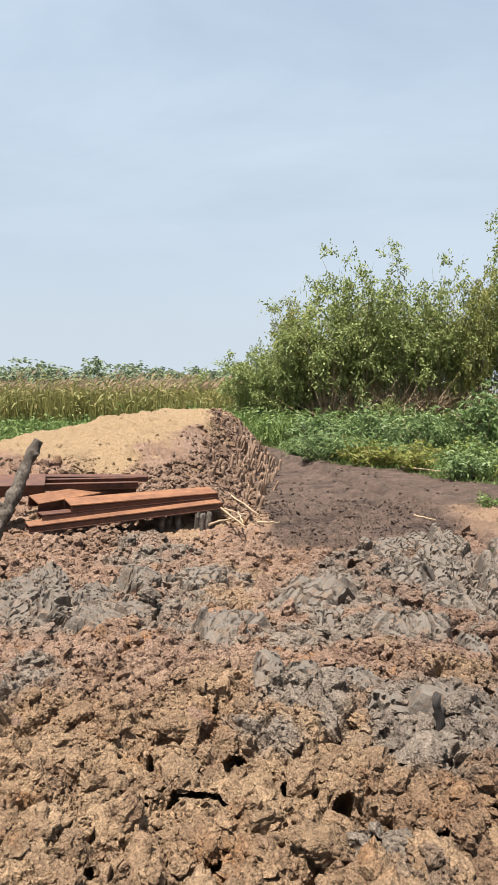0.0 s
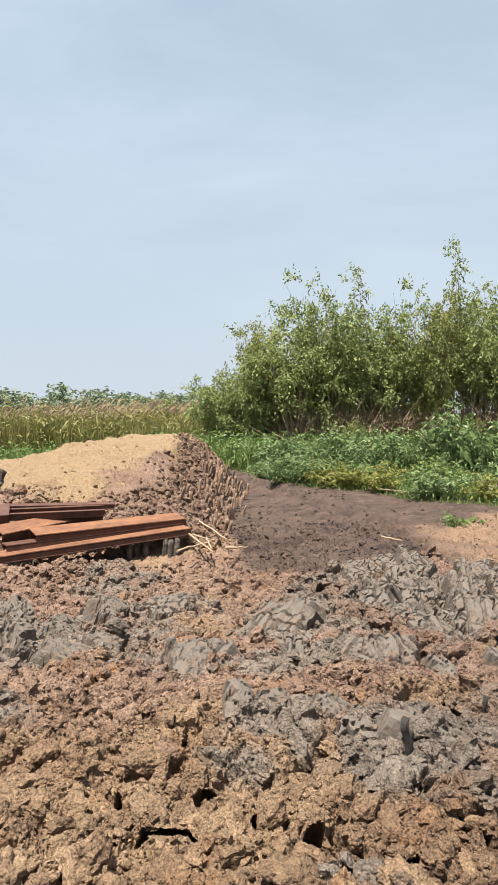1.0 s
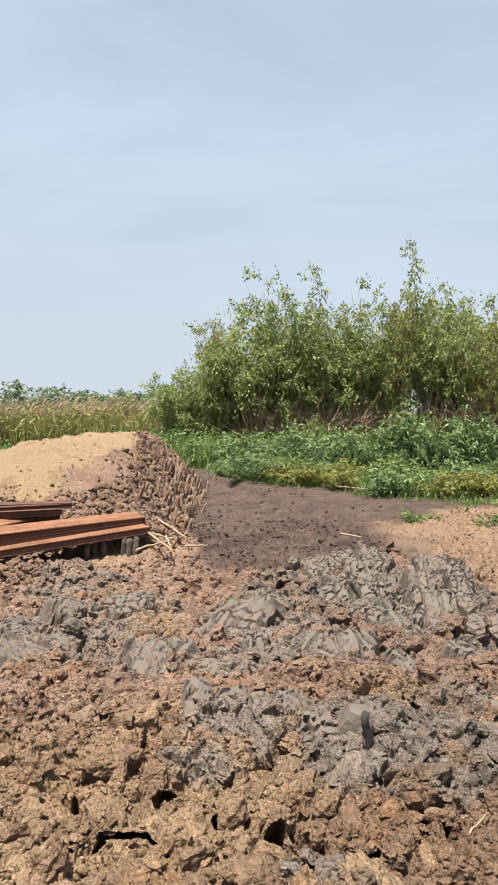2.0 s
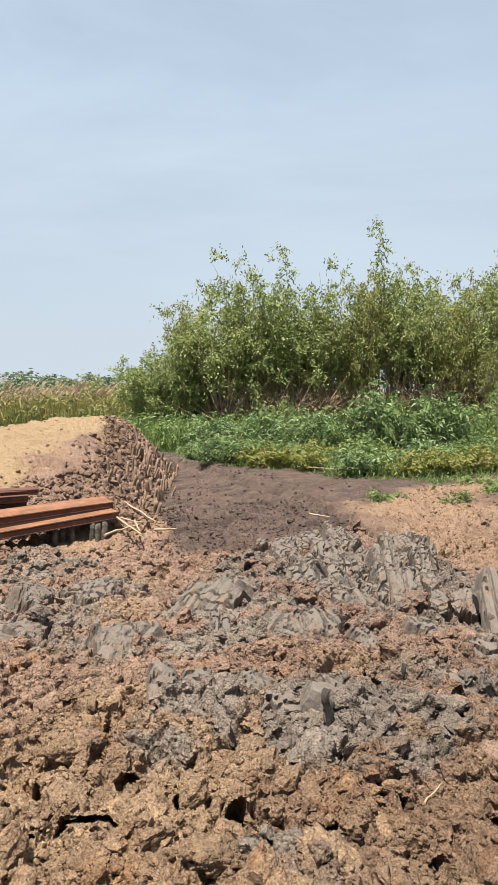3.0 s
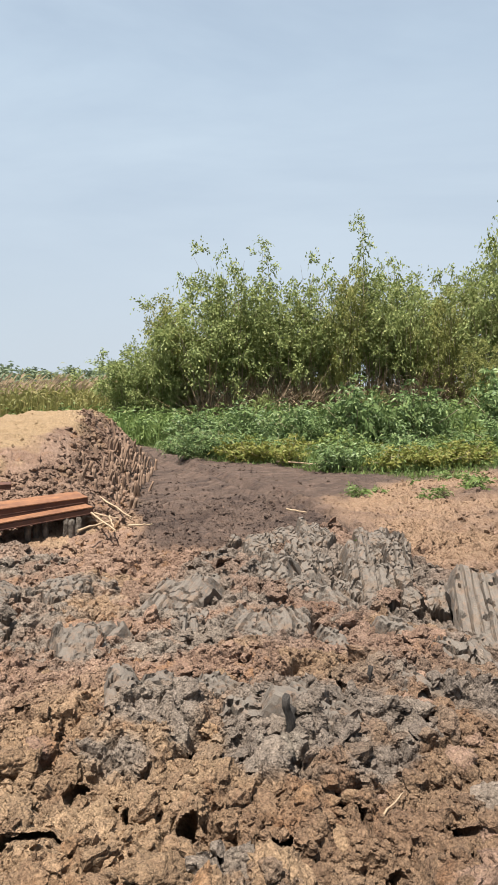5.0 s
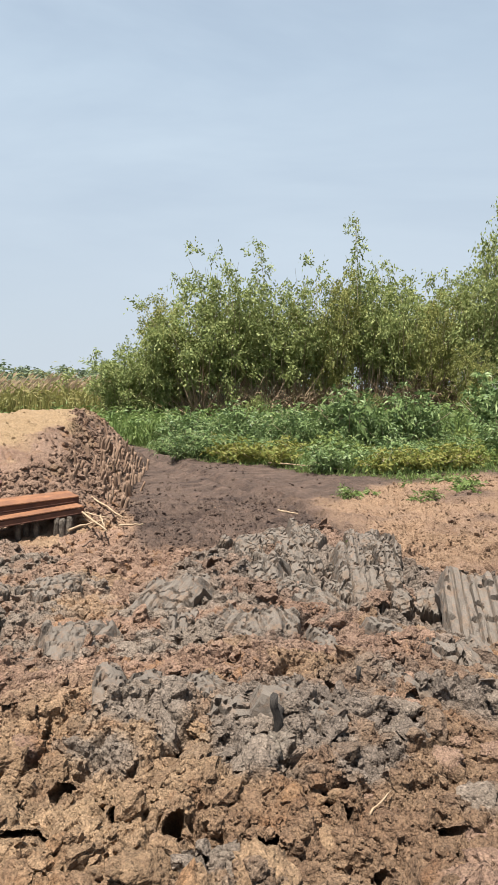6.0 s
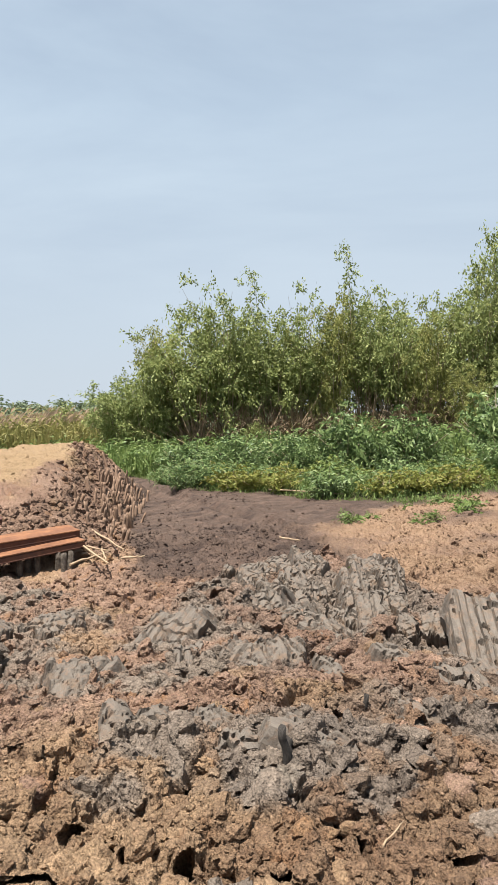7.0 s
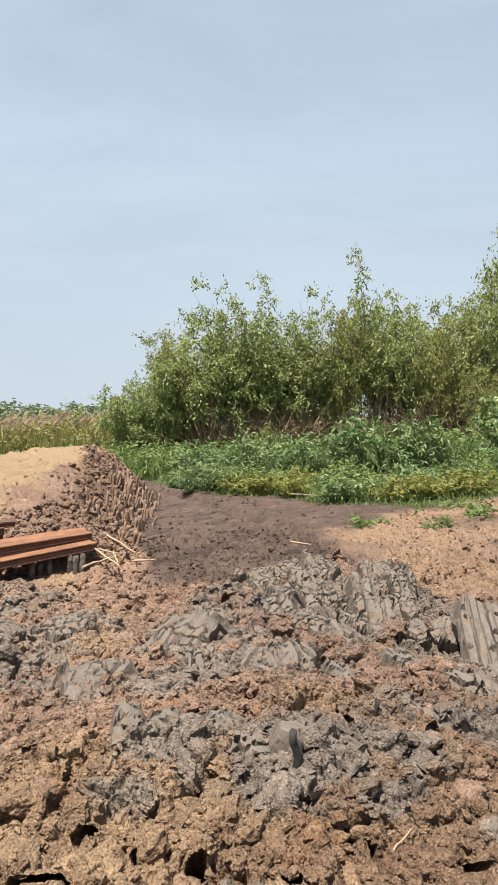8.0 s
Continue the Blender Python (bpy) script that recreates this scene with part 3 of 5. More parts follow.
# ---- loose clods ----
def clod_mesh(name, seed, material, cracked=False, level=2):
    rng = random.Random(seed)
    bm = bmesh.new()
    bmesh.ops.create_icosphere(bm, subdivisions=level, radius=1.0)
    off = Vector((rng.uniform(0, 50), rng.uniform(0, 50), rng.uniform(0, 50)))
    cuts = [(Vector((rng.gauss(0, 1), rng.gauss(0, 1), rng.gauss(0, 1))).normalized(), rng.uniform(0.35, 0.8)) for _ in range(12)]
    for v in bm.verts:
        p = v.co.copy()
        for n, d in cuts:
            over = p.dot(n) - d
            if over > 0:
                p -= n * over * (0.97 if cracked else 0.85)
        rough = 0.6 if cracked else 1.0
        p *= 1 + 0.22 * noise.noise(p * 1.7 + off) + rough * (0.26 * noise.noise(p * 4.1 + off) + 0.16 * noise.noise(p * 9 + off) + 0.10 * noise.noise(p * 19 + off))
        if level > 3:
            p *= 1 + 0.10 * noise.noise(p * 7.0 - off) + 0.07 * noise.noise(p * 15 - off)
        v.co = (p.x, p.y, p.z * 0.7)
    for f in bm.faces:
        f.smooth = True
    me = bpy.data.meshes.new(name)
    bm.to_mesh(me)
    bm.free()
    me.materials.append(material)
    return me


OCHRE_CLODS = [clod_mesh("earth_clod", s + 60, CLOD_OCHRE) for s in range(4)]
BROWN_CLODS = [clod_mesh("earth_clod", s, CLOD_BROWN) for s in range(5)]
GREY_CLODS = [clod_mesh("clay_clod", s + 20, CLOD_GREY, True) for s in range(5)]
TAN_CLODS = [clod_mesh("sandy_clod", s + 40, CLOD_TAN) for s in range(3)]


def scatter_clods():
    rng = random.Random(5)
    spots = []
    while len(spots) < 190:
        y = 1.7 + 7.0 * rng.random() ** 1.5
        x = rng.uniform(-0.2 - 0.42 * y, 0.25 + 0.75 * y)
        spots.append((x, y))
    xy = np.array(spots)
    z, grey, tan, mud, green = surface(xy[:, 0], xy[:, 1])
    body = dike(xy[:, 0], xy[:, 1])
    for i, (x, y) in enumerate(spots):
        if body[i] > 0.4 or (tan[i] > 0.5 and rng.random() < 0.6):
            continue
        if -3 < x < 0.0 and 6.7 < y < 8.4:
            continue
        small = 0.45 if (mud[i] > 0.4 and body[i] < 0) or tan[i] > 0.5 else 1.0
        size = small * min(0.06, 0.018 + 0.016 * rng.expovariate(1.0))
        if tan[i] > 0.5:
            me, label, kind = rng.choice(TAN_CLODS), "dry tan clod of sandy earth on the ground", "earth clod"
        elif grey[i] > 0.45:
            me, label, kind = rng.choice(GREY_CLODS), "angular broken clod of grey clay on the spoil bank", "clay clod"
        else:
            me, label, kind = rng.choice(OCHRE_CLODS if y + rng.uniform(-0.5, 0.5) < 2.9 else BROWN_CLODS), "crumbly brown clod of dug earth on the spoil bank", "earth clod"
        ob = new(me.name.split(".")[0], me)
        lx, ly, lz = (float(a[0]) for a in slid(xy[i:i + 1, 0], xy[i:i + 1, 1], z[i:i + 1]))
        ob.matrix_basis = pose(lx, ly, lz - size * 0.1, rng.uniform(-25, 25), rng.uniform(-25, 25), rng.uniform(0, 360)) @ Matrix.Diagonal((size * rng.uniform(0.8, 1.35), size * rng.uniform(0.75, 1.2), size * rng.uniform(0.7, 1.1), 1))
        tagged(ob, label, kind, "loose clods")


scatter_clods()


def big_clods():
    """Lumps the size of a fist or a loaf, bedded into the foot of the bank."""
    rng = random.Random(15)
    sets = {"ochre": [clod_mesh("earth_clod", 70 + s, CLOD_OCHRE, False, 4) for s in range(4)], "brown": [clod_mesh("earth_clod", 80 + s, CLOD_BROWN, False, 4) for s in range(4)], "grey": [clod_mesh("clay_clod", 90 + s, CLOD_GREY, True, 4) for s in range(4)]}
    for i in range(125):
        y = 1.62 + 2.1 * rng.random() ** 1.3
        x = rng.uniform(-0.1 - 0.34 * y, 0.2 + 0.62 * y)
        z, grey, tan, mud, green = surface(np.array([x]), np.array([y]))
        kind = "grey" if grey[0] > 0.45 else "ochre" if y + rng.uniform(-0.5, 0.5) < 2.7 and x < 0.8 else "brown"
        size = min(0.072, 0.030 + 0.020 * rng.expovariate(1.0))
        if in_cave(np.array([x]), np.array([y]))[0] > 0:
            continue
        ob = new("clay_clod" if kind == "grey" else "earth_clod", rng.choice(sets[kind]))
        lx, ly, lz = (float(a[0]) for a in slid(np.array([x]), np.array([y]), z))
        ob.matrix_basis = pose(lx, ly, lz - size * 0.15, rng.uniform(-20, 20), rng.uniform(-20, 20), rng.uniform(0, 360)) @ Matrix.Diagonal((size * rng.uniform(0.9, 1.4), size * rng.uniform(0.8, 1.2), size * rng.uniform(0.8, 1.15), 1))
        tagged(ob, {"grey": "large broken clod of grey clay bedded in the bank", "ochre": "large crumbly ochre clod bedded in the bank", "brown": "large crumbly brown clod bedded in the bank"}[kind], "clay clod" if kind == "grey" else "earth clod", "loose clods")


big_clods()


def crumb_shapes(level, angular, many=6):
    """Rough balls: knobbly crumbs of earth, or angular bits of broken clay."""
    made = []
    for i in range(many):
        rng = random.Random(900 + 20 * level + i)
        bm = bmesh.new()
        bmesh.ops.create_icosphere(bm, subdivisions=level, radius=1.0)
        off = Vector((rng.uniform(0, 50), rng.uniform(0, 50), rng.uniform(0, 50)))
        cuts = [(Vector((rng.gauss(0, 1), rng.gauss(0, 1), rng.gauss(0, 1))).normalized(), rng.uniform(0.3, 0.75)) for _ in range(8 if angular else 4)]
        out = []
        for w in bm.verts:
            p = w.co.copy()
            for n, d in cuts:
                p -= n * max(0.0, p.dot(n) - d)
            p *= 1 + 0.30 * noise.noise(p * 1.6 + off)
            knob = noise.voronoi(p * 2.2 + off)[0][0]
            p *= 1 + (0.10 if angular else 0.26) * (0.55 - knob)
            if level > 2:
                fine = noise.voronoi(p * 5.5 - off)[0][0]
                p *= 1 + (0.10 if angular else 0.20) * (0.5 - fine) + 0.10 * noise.noise(p * 9 + off)
            out.append(p[:])
        bm.verts.index_update()
        made.append((np.array(out), np.array([[w.index for w in f.verts] for f in bm.faces])))
        bm.free()
    return made


def scatter_crumbs():
    """Broken bits of earth too many to count, from pea to fist size, heaped over the bank."""
    rng = np.random.default_rng(8)
    knobs = {level: crumb_shapes(level, False) for level in (1, 2, 3)}
    chips = {level: crumb_shapes(level, True) for level in (1, 2, 3)}
    sets = []
    for n, near, far, power, low, spread, most, level in ((10000, 1.5, 6.6, 1.7, 0.0042, 0.0032, 0.013, 1), (9000, 1.5, 3.3, 1.15, 0.0038, 0.0024, 0.011, 1), (3100, 1.5, 6.8, 1.35, 0.009, 0.007, 0.028, 2), (700, 1.5, 6.6, 1.3, 0.020, 0.012, 0.055, 3),
                                                          (13000, 5.8, 13.4, 1.2, 0.008, 0.008, 0.034, 1), (800, 5.8, 11.0, 1.1, 0.014, 0.010, 0.045, 2)):
        y = near + (far - near) * rng.random(n) ** power
        x = (-0.02 - 0.40 * (y - 0.5)) + rng.random(n) * (0.35 + 1.10 * (y - 0.5))
        size = np.minimum(most, low + spread * rng.exponential(1.0, n)) * (0.62 + 0.115 * y)
        sets.append((x, y, size, level))
    x, y = rng.uniform(-2.4, 0.6, 5000), rng.uniform(7.9, 13.4, 5000)
    sets.append((x, y, np.minimum(0.06, 0.014 + 0.014 * rng.exponential(1.0, 5000)), 1))
    made = {}
    for x, y, size, level in sets:
        z, grey, tan, mud, green = surface(x, y)
        slope = dike(x, y)
        track = (mud > 0.5) & (slope < -0.05)
        size = size * np.where(track, 0.50, 1.0) * np.where((tan > 0.5) & (slope < 0), 0.55, 1.0)
        away = (green > 0.4) | ((slope > 0.45) & (tan > 0.4) & (rng.random(len(x)) < np.where(tan > 0.97, 0.9, 0.45))) | (track & (y > 9.2) & (rng.random(len(x)) < 0.75)) | ((x > -0.85) & (x < -0.22) & (y > 7.5) & (y < 8.15)) | ((slope > 0.55) & (rng.random(len(x)) < 0.85) & (x < -0.5))
        away = away | ((x > 2.4) & (y > 5.2) & (tan < 0.5) & (rng.random(len(x)) < 0.7)) | ((tan > 0.5) & (slope < 0) & (fbm(x, y, 0.8, 231, 3) < -0.16)) | (in_cave(x, y) > 0)
        kind = np.where((tan > 0.5) | ((tan > 0.15) & (slope > 0.3)), 2, np.where(grey > 0.5, 1, np.where(track, 3, 0)))
        away = away | ((slope > 0.5) & (kind != 2) & (x < -0.9))
        size = np.where((slope > 0.45) & (kind == 2), np.minimum(size, 0.03) * 0.8, size)
        lx, ly, lz = slid(x, y, z)
        for which in range(4):
            for shape in range(6):
                pick = np.nonzero((kind == which) & ~away)[0][shape::6]
                m = len(pick)
                if not m:
                    continue
                ball, tris = (chips if which == 1 else knobs)[level][shape]
                v = ball[None] * rng.uniform(0.88, 1.12, (m, len(ball), 1)) * size[pick][:, None, None] * np.array([1.15, 1.1, 0.75 if which == 1 else 0.9]) * rng.uniform(0.75, 1.3, (m, 1, 3))
                for p, q in ((1, 2), (0, 2), (0, 1)):
                    turn = (rng.normal(size=m) * 0.6 if q == 2 else rng.uniform(0, math.tau, m))[:, None]
                    vp, vq = v[..., p] * np.cos(turn) - v[..., q] * np.sin(turn), v[..., p] * np.sin(turn) + v[..., q] * np.cos(turn)
                    v[..., p], v[..., q] = vp, vq
                v = v + np.stack([lx[pick], ly[pick] - 0.15 * size[pick], lz[pick] + size[pick] * 0.22], axis=-1)[:, None, :]
                f = (tris[None] + np.arange(m)[:, None, None] * len(ball)).reshape(-1, 3)
                each = [np.repeat(a[pick], len(ball)) for a in (x, y, grey, tan, mud, green)] + [np.repeat(rng.random(m), len(ball))]
                made.setdefault(which, []).append((v.reshape(-1, 3), f, each))
    for which, name, label in ((0, "earth_crumbs", "brown and ochre crumbs of dug earth heaped over the bank"), (1, "clay_crumbs", "grey broken clay pieces heaped over the bank"), (2, "sand_crumbs", "small tan crumbs strewn over the sandy ground"), (3, "mud_crumbs", "dark crumbs of mud strewn over the track")):
        verts, faces, kinds, base = [], [], [], 0
        for v, f, each in made.get(which, []):
            verts.append(v)
            faces.append(f + base)
            kinds.append(each)
            base += len(v)
        ob = arrays(name, np.concatenate(verts), np.concatenate(faces), SOIL)
        paint(ob, *[np.concatenate(c) for c in zip(*kinds)])
        tagged(ob, label, "crumbs", kind="stuff")


scatter_crumbs()


# ---- smooth slabs of clay, cut by the digger's bucket ----
def clay_slab(m, long, wide, seed, grooves=0, bend=0.15, thick=0.075, crack=0.30, label=""):
    """A slab, x across and y along, its face upwards, with cracks and bucket grooves along y."""
    step = 0.0055 if crack > 1 or long < 0.25 else 0.008
    nu, nv = max(22, int(wide / step)), max(22, int(long / (0.012 if crack > 1 else step)))
    u, v = np.meshgrid(np.linspace(-0.5, 0.5, nu), np.linspace(-0.5, 0.5, nv), indexing="ij")
    grooved = crack > 1
    wob = (0.03 if grooved else 0.14) * fbm(u + seed, v - seed, 0.35, seed, 3)
    x, y = (u + wob * 0.8) * wide, (v + 0.14 * fbm(u - seed, v + seed, 0.35, seed + 5, 3)) * long
    f1, f2, a, b, c, ox, oy = worley(x * 1.5 + 3.1 * seed + 0.14 * fbm(x, y, 0.12, seed + 3, 3), y + 0.14 * fbm(x, y, 0.12, seed + 4, 3), max(0.075, crack * min(long, wide)), seed)
    gap = (1 - ease(f2 - f1, 0.02, 0.15)) * (0.3 + 0.7 * ease(fbm(x, y, 0.12, seed + 17, 2), -0.2, 0.05)) * (0.0 if grooved else 1.0)
    z = -bend * (x * x / wide + y * y / long * 0.6) + 0.008 * (a - 0.5) + ox * (b - 0.5) * 0.12 + oy * (c - 0.5) * 0.12 - 0.03 * gap
    if grooves:
        q = (u + 0.5) * grooves + (1.6 if grooved else 0.14) * fbm(u * 1.2 + seed, v * 0.25, 0.5, seed + 8, 3)
        run, inner = np.floor(q), q - np.floor(q)
        deep = 0.013 if grooved else 0.012
        z = z + deep * (hashed(run, run, seed) - 0.5) * 2 + deep * (inner - 0.5) * (hashed(run, run, seed + 1) - 0.3) - deep * (0.4 + 2.6 * hashed(run, run, seed + 2) if grooved else 1.6) * (1 - ease(np.minimum(inner, 1 - inner), 0.0, 0.15))
        z = z + 0.0025 * value_noise(u * wide, v * 0.02, 0.006, seed + 21)
    z = z + 0.010 * fbm(x, y, 0.08, seed + 9, 3)
    if grooved:
        z = z + 0.03 * fbm(x, y, 0.3, seed + 11, 4, 0.55) - 0.035 * ease(fbm(x, y, 0.05, seed + 15, 2), 0.36, 0.44)
    border = (np.abs(2 * u) ** 3.5 + np.abs(2 * v) ** 3.5) ** (1 / 3.5) + (0.35 if grooved else 0.55) * fbm(u + seed, v, 0.30, seed + 13, 4, 0.6)
    z = z - thick * (ease(border, 0.78, 0.98) ** 1.5 + 1.2 * ease(border, 0.95, 1.15))
    top = np.stack([x, y, z], axis=-1).reshape(-1, 3)
    i, j = np.meshgrid(np.arange(nu - 1), np.arange(nv - 1), indexing="ij")
    f = np.stack([i * nv + j, (i + 1) * nv + j, (i + 1) * nv + j + 1, i * nv + j + 1], axis=-1).reshape(-1, 4)
    rim = np.concatenate([np.arange(nv), np.arange(1, nu) * nv + nv - 1, (nu - 1) * nv + np.arange(nv - 2, -1, -1), np.arange(nu - 2, 0, -1) * nv])
    low = top[rim] * np.array([0.9, 0.9, 1]) - np.array([0, 0, thick * 0.7])
    base = len(top) + np.arange(len(rim))
    nxt, nb = np.roll(rim, -1), np.roll(base, -1)
    faces = f.tolist() + np.stack([rim, base, nb, nxt], axis=-1)[:, ::-1].tolist() + [base.tolist()]
    ob = arrays("clay_chunk", np.concatenate([top, low]), faces, CLAY)
    ob.matrix_basis = m
    return tagged(ob, label or "smooth cracked chunk of grey clay lying on the spoil bank", "clay chunk", "clay chunks")


def lay(x, y, lift, rx=0, ry=0, rz=0):
    return pose(x, y, ground_at(x, y) + lift, rx, ry, rz)


clay_slab(lay(2.03, 3.62, 0.005, 27, 3, -18), 1.05, 0.38, 3, 9, 0.1, 0.08, 1.6, "pale grey clay face with long bucket grooves")
clay_slab(lay(2.32, 3.46, 0.00, 26, 6, -24), 1.20, 0.36, 33, 8, 0.2, 0.08, 1.6, "pale grey clay face with long bucket grooves")
clay_slab(lay(0.46, 4.34, 0.055, 23, -8, -42), 0.53, 0.43, 5, 3, 0.25)
clay_slab(lay(0.62, 4.52, 0.045, 19, 10, -30), 0.38, 0.25, 6, 0, 0.3)
clay_slab(lay(0.02, 3.42, 0.065, 18, 4, 10), 0.30, 0.25, 7, 0, 0.25)
clay_slab(lay(0.30, 2.76, 0.045, 22, 8, 20), 0.34, 0.31, 8, 2, 0.2)
clay_slab(lay(0.55, 2.80, 0.035, 24, -8, 60), 0.25, 0.15, 9, 3, 0.3)
clay_slab(lay(0.90, 3.50, 0.045, 26, 0, -5), 0.25, 0.28, 10, 3, 0.15)
clay_slab(lay(1.05, 4.55, 0.055, 30, -12, -20), 0.50, 0.33, 12, 3, 0.4)
clay_slab(lay(1.17, 4.40, 0.045, 20, -16, -65), 0.33, 0.19, 13, 0, 0.3)
clay_slab(lay(1.50, 5.15, 0.045, 35, 4, 0), 0.53, 0.15, 14, 2, 0.2)
clay_slab(lay(1.36, 4.95, 0.025, 30, 8, -8), 0.43, 0.25, 15, 0, 0.3)
clay_slab(lay(1.75, 4.80, 0.035, 31, 2, -10), 0.58, 0.22, 16, 3, 0.2)
clay_slab(lay(1.98, 4.70, 0.045, 32, 0, -14), 0.55, 0.20, 17, 3, 0.2)
clay_slab(lay(1.62, 4.30, 0.045, 26, 4, -10), 0.45, 0.28, 18, 3, 0.2)
clay_slab(lay(1.28, 3.95, 0.045, 19, -10, 40), 0.30, 0.21, 19, 2, 0.2)
clay_slab(lay(-0.18, 4.85, 0.055, 16, -6, 20), 0.25, 0.38, 20, 0, 0.2)
clay_slab(lay(-0.55, 4.88, 0.045, 14, 10, 50), 0.25, 0.28, 22, 0, 0.3)
clay_slab(lay(-1.15, 4.50, 0.045, 17, 0, 75), 0.43, 0.30, 23, 2, 0.2)
clay_slab(lay(-0.95, 3.95, 0.045, 18, 6, 10), 0.43, 0.33, 24, 2, 0.3)
clay_slab(lay(-0.55, 3.72, 0.035, 14, 0, 80), 0.38, 0.22, 25, 3, 0.2)
clay_slab(lay(-0.42, 3.88, 0.055, 12, 0, 70), 0.21, 0.15, 26, 0, 0.2)
clay_slab(lay(0.82, 2.52, 0.045, 19, 6, 50), 0.33, 0.20, 28, 2, 0.3)
clay_slab(lay(-0.72, 2.72, 0.045, 17, 10, 30), 0.30, 0.25, 29, 0, 0.2)


def broken_clay():
    """Smaller slabs and flakes over the stretches of grey clay."""
    rng = random.Random(77)
    for x0, x1, y0, y1, many, turn in ((0.95, 2.15, 4.0, 5.5, 30, -14), (-1.25, -0.15, 3.7, 4.9, 14, 60), (0.55, 1.9, 2.45, 3.4, 12, 15), (0.0, 0.9, 3.3, 4.4, 7, -30)):
        for _ in range(many):
            x, y = rng.uniform(x0, x1), rng.uniform(y0, y1)
            size = rng.uniform(0.10, 0.24)
            clay_slab(lay(x, y, rng.uniform(0.0, 0.03), rng.uniform(10, 34), rng.uniform(-12, 12), turn + rng.uniform(-22, 22)), size * rng.uniform(1.0, 1.9), size * rng.uniform(0.7, 1.1), rng.randrange(100, 900), rng.choice((0, 0, 2, 3)), rng.uniform(0.1, 0.4),
                      label="small broken flake of grey clay on the spoil bank")


broken_clay()


# ---- rusty steel channels on the slope ----
def channel(a, b, width, depth, plate, roll=0.0, material=None, label=""):
    """A steel channel from a to b, its back upwards, flanges down."""
    a, b = Vector(a), Vector(b)
    way = (b - a).normalized()
    side = way.cross(Vector((0, 0, 1))).normalized()
    rise = side.cross(way)
    turn = Matrix((way, -side, rise)).transposed().to_4x4()
    m = Matrix.Translation(a) @ turn @ pose(0, 0, 0, roll)
    long = (b - a).length
    thing = empty("steel_channel", m)
    for name, y, z, wy, wz in (("web", 0, 0, width, plate), ("flange", -(width - plate) / 2, -depth / 2, plate, depth - plate), ("flange", (width - plate) / 2, -depth / 2, plate, depth - plate)):
        bm = bmesh.new()
        block(bm, (long, wy, wz), pose(long / 2, y, z), min(plate, 0.02) * 0.3)
        for v in bm.verts:
            v.co.z += 0.006 * math.sin(v.co.x * 3.1 + y * 9)
        # flanges get the darker steel: the shade on their sides, put into colour
        part(name, bm, (material or RUST) if name == "web" else RUST_DARK_AND_SHADE, thing)
    for y in (-(width / 2 - 0.012), width / 2 - 0.012):
        bm = bmesh.new()
        block(bm, (long, 0.045, plate * 0.8), pose(long / 2, y, -depth + plate / 2), 0.002)
        # lips likewise carry their shade as darker colour
        part("lip", bm, RUST_DARK_AND_SHADE, thing)
    return tagged(thing, label or "rust-red steel channel lying with its back up", "steel channel", "steel channels")


channel((-1.72, 7.33, 0.225), (-0.28, 8.18, 0.235), 0.27, 0.13, 0.014, 8, label="bright rust-orange steel channel on top of the stack")
channel((-2.02, 6.98, 0.065), (-0.20, 7.98, 0.135), 0.20, 0.07, 0.014, 4, label="rusty steel channel under the top one")
channel((-1.95, 7.16, 0.135), (-0.30, 8.12, 0.165), 0.20, 0.06, 0.012, 0, material=RUST_DARK_AND_SHADE, label="dark rusty channel squeezed within the stack")
channel((-2.06, 7.32, 0.25), (-1.22, 8.25, 0.30), 0.20, 0.12, 0.014, 20, label="short rusty channel slanting across the stack")
channel((-2.15, 7.75, 0.31), (-1.12, 8.02, 0.30), 0.19, 0.075, 0.012, 190, material=RUST, label="dark red steel channel on the slope")
channel((-3.30, 7.42, 0.41), (-2.06, 7.72, 0.41), 0.24, 0.13, 0.014, 24, material=RUST_DARK_AND_SHADE, label="wide rusty channel end beside the log")
channel((-2.5, 7.95, 0.42), (-1.02, 8.14, 0.40), 0.10, 0.06, 0.012, 10, material=RUST_DARK_AND_SHADE, label="narrow dark channel behind the others")


def leaning_log():
    rng = random.Random(3)
    bm = bmesh.new()
    a, b = Vector((-2.13, 6.28, 0.02)), Vector((-1.78, 6.68, 0.90))
    pts, radii = [], []
    for i in range(41):
        t = i / 40
        p = a.lerp(b, t) + Vector((0.02 * math.sin(t * 5), 0.015 * math.cos(t * 7), 0))
        pts.append(p)
        radii.append(0.067 - 0.018 * t + 0.007 * math.sin(t * 23) * math.sin(t * 9) + rng.uniform(-0.003, 0.003))
    tube(bm, pts, radii, 20)
    for v in bm.verts:
        v.co += Vector((1, 1, 0.4)) * (0.018 * noise.noise(v.co * 9) + 0.012 * noise.noise(v.co * 27))
    tube(bm, [pts[33], pts[33] + Vector((0.075, -0.02, 0.05))], [0.035, 0.02], 8)
    tube(bm, [pts[14], pts[14] + Vector((-0.07, -0.03, 0.04))], [0.03, 0.018], 8)
    me = bpy.data.meshes.new("log")
    bm.to_mesh(me)
    bm.free()
    me.materials.append(BARK)
    tagged(new("log", me), "grey weathered log leaning out of the spoil", "log")


leaning_log()


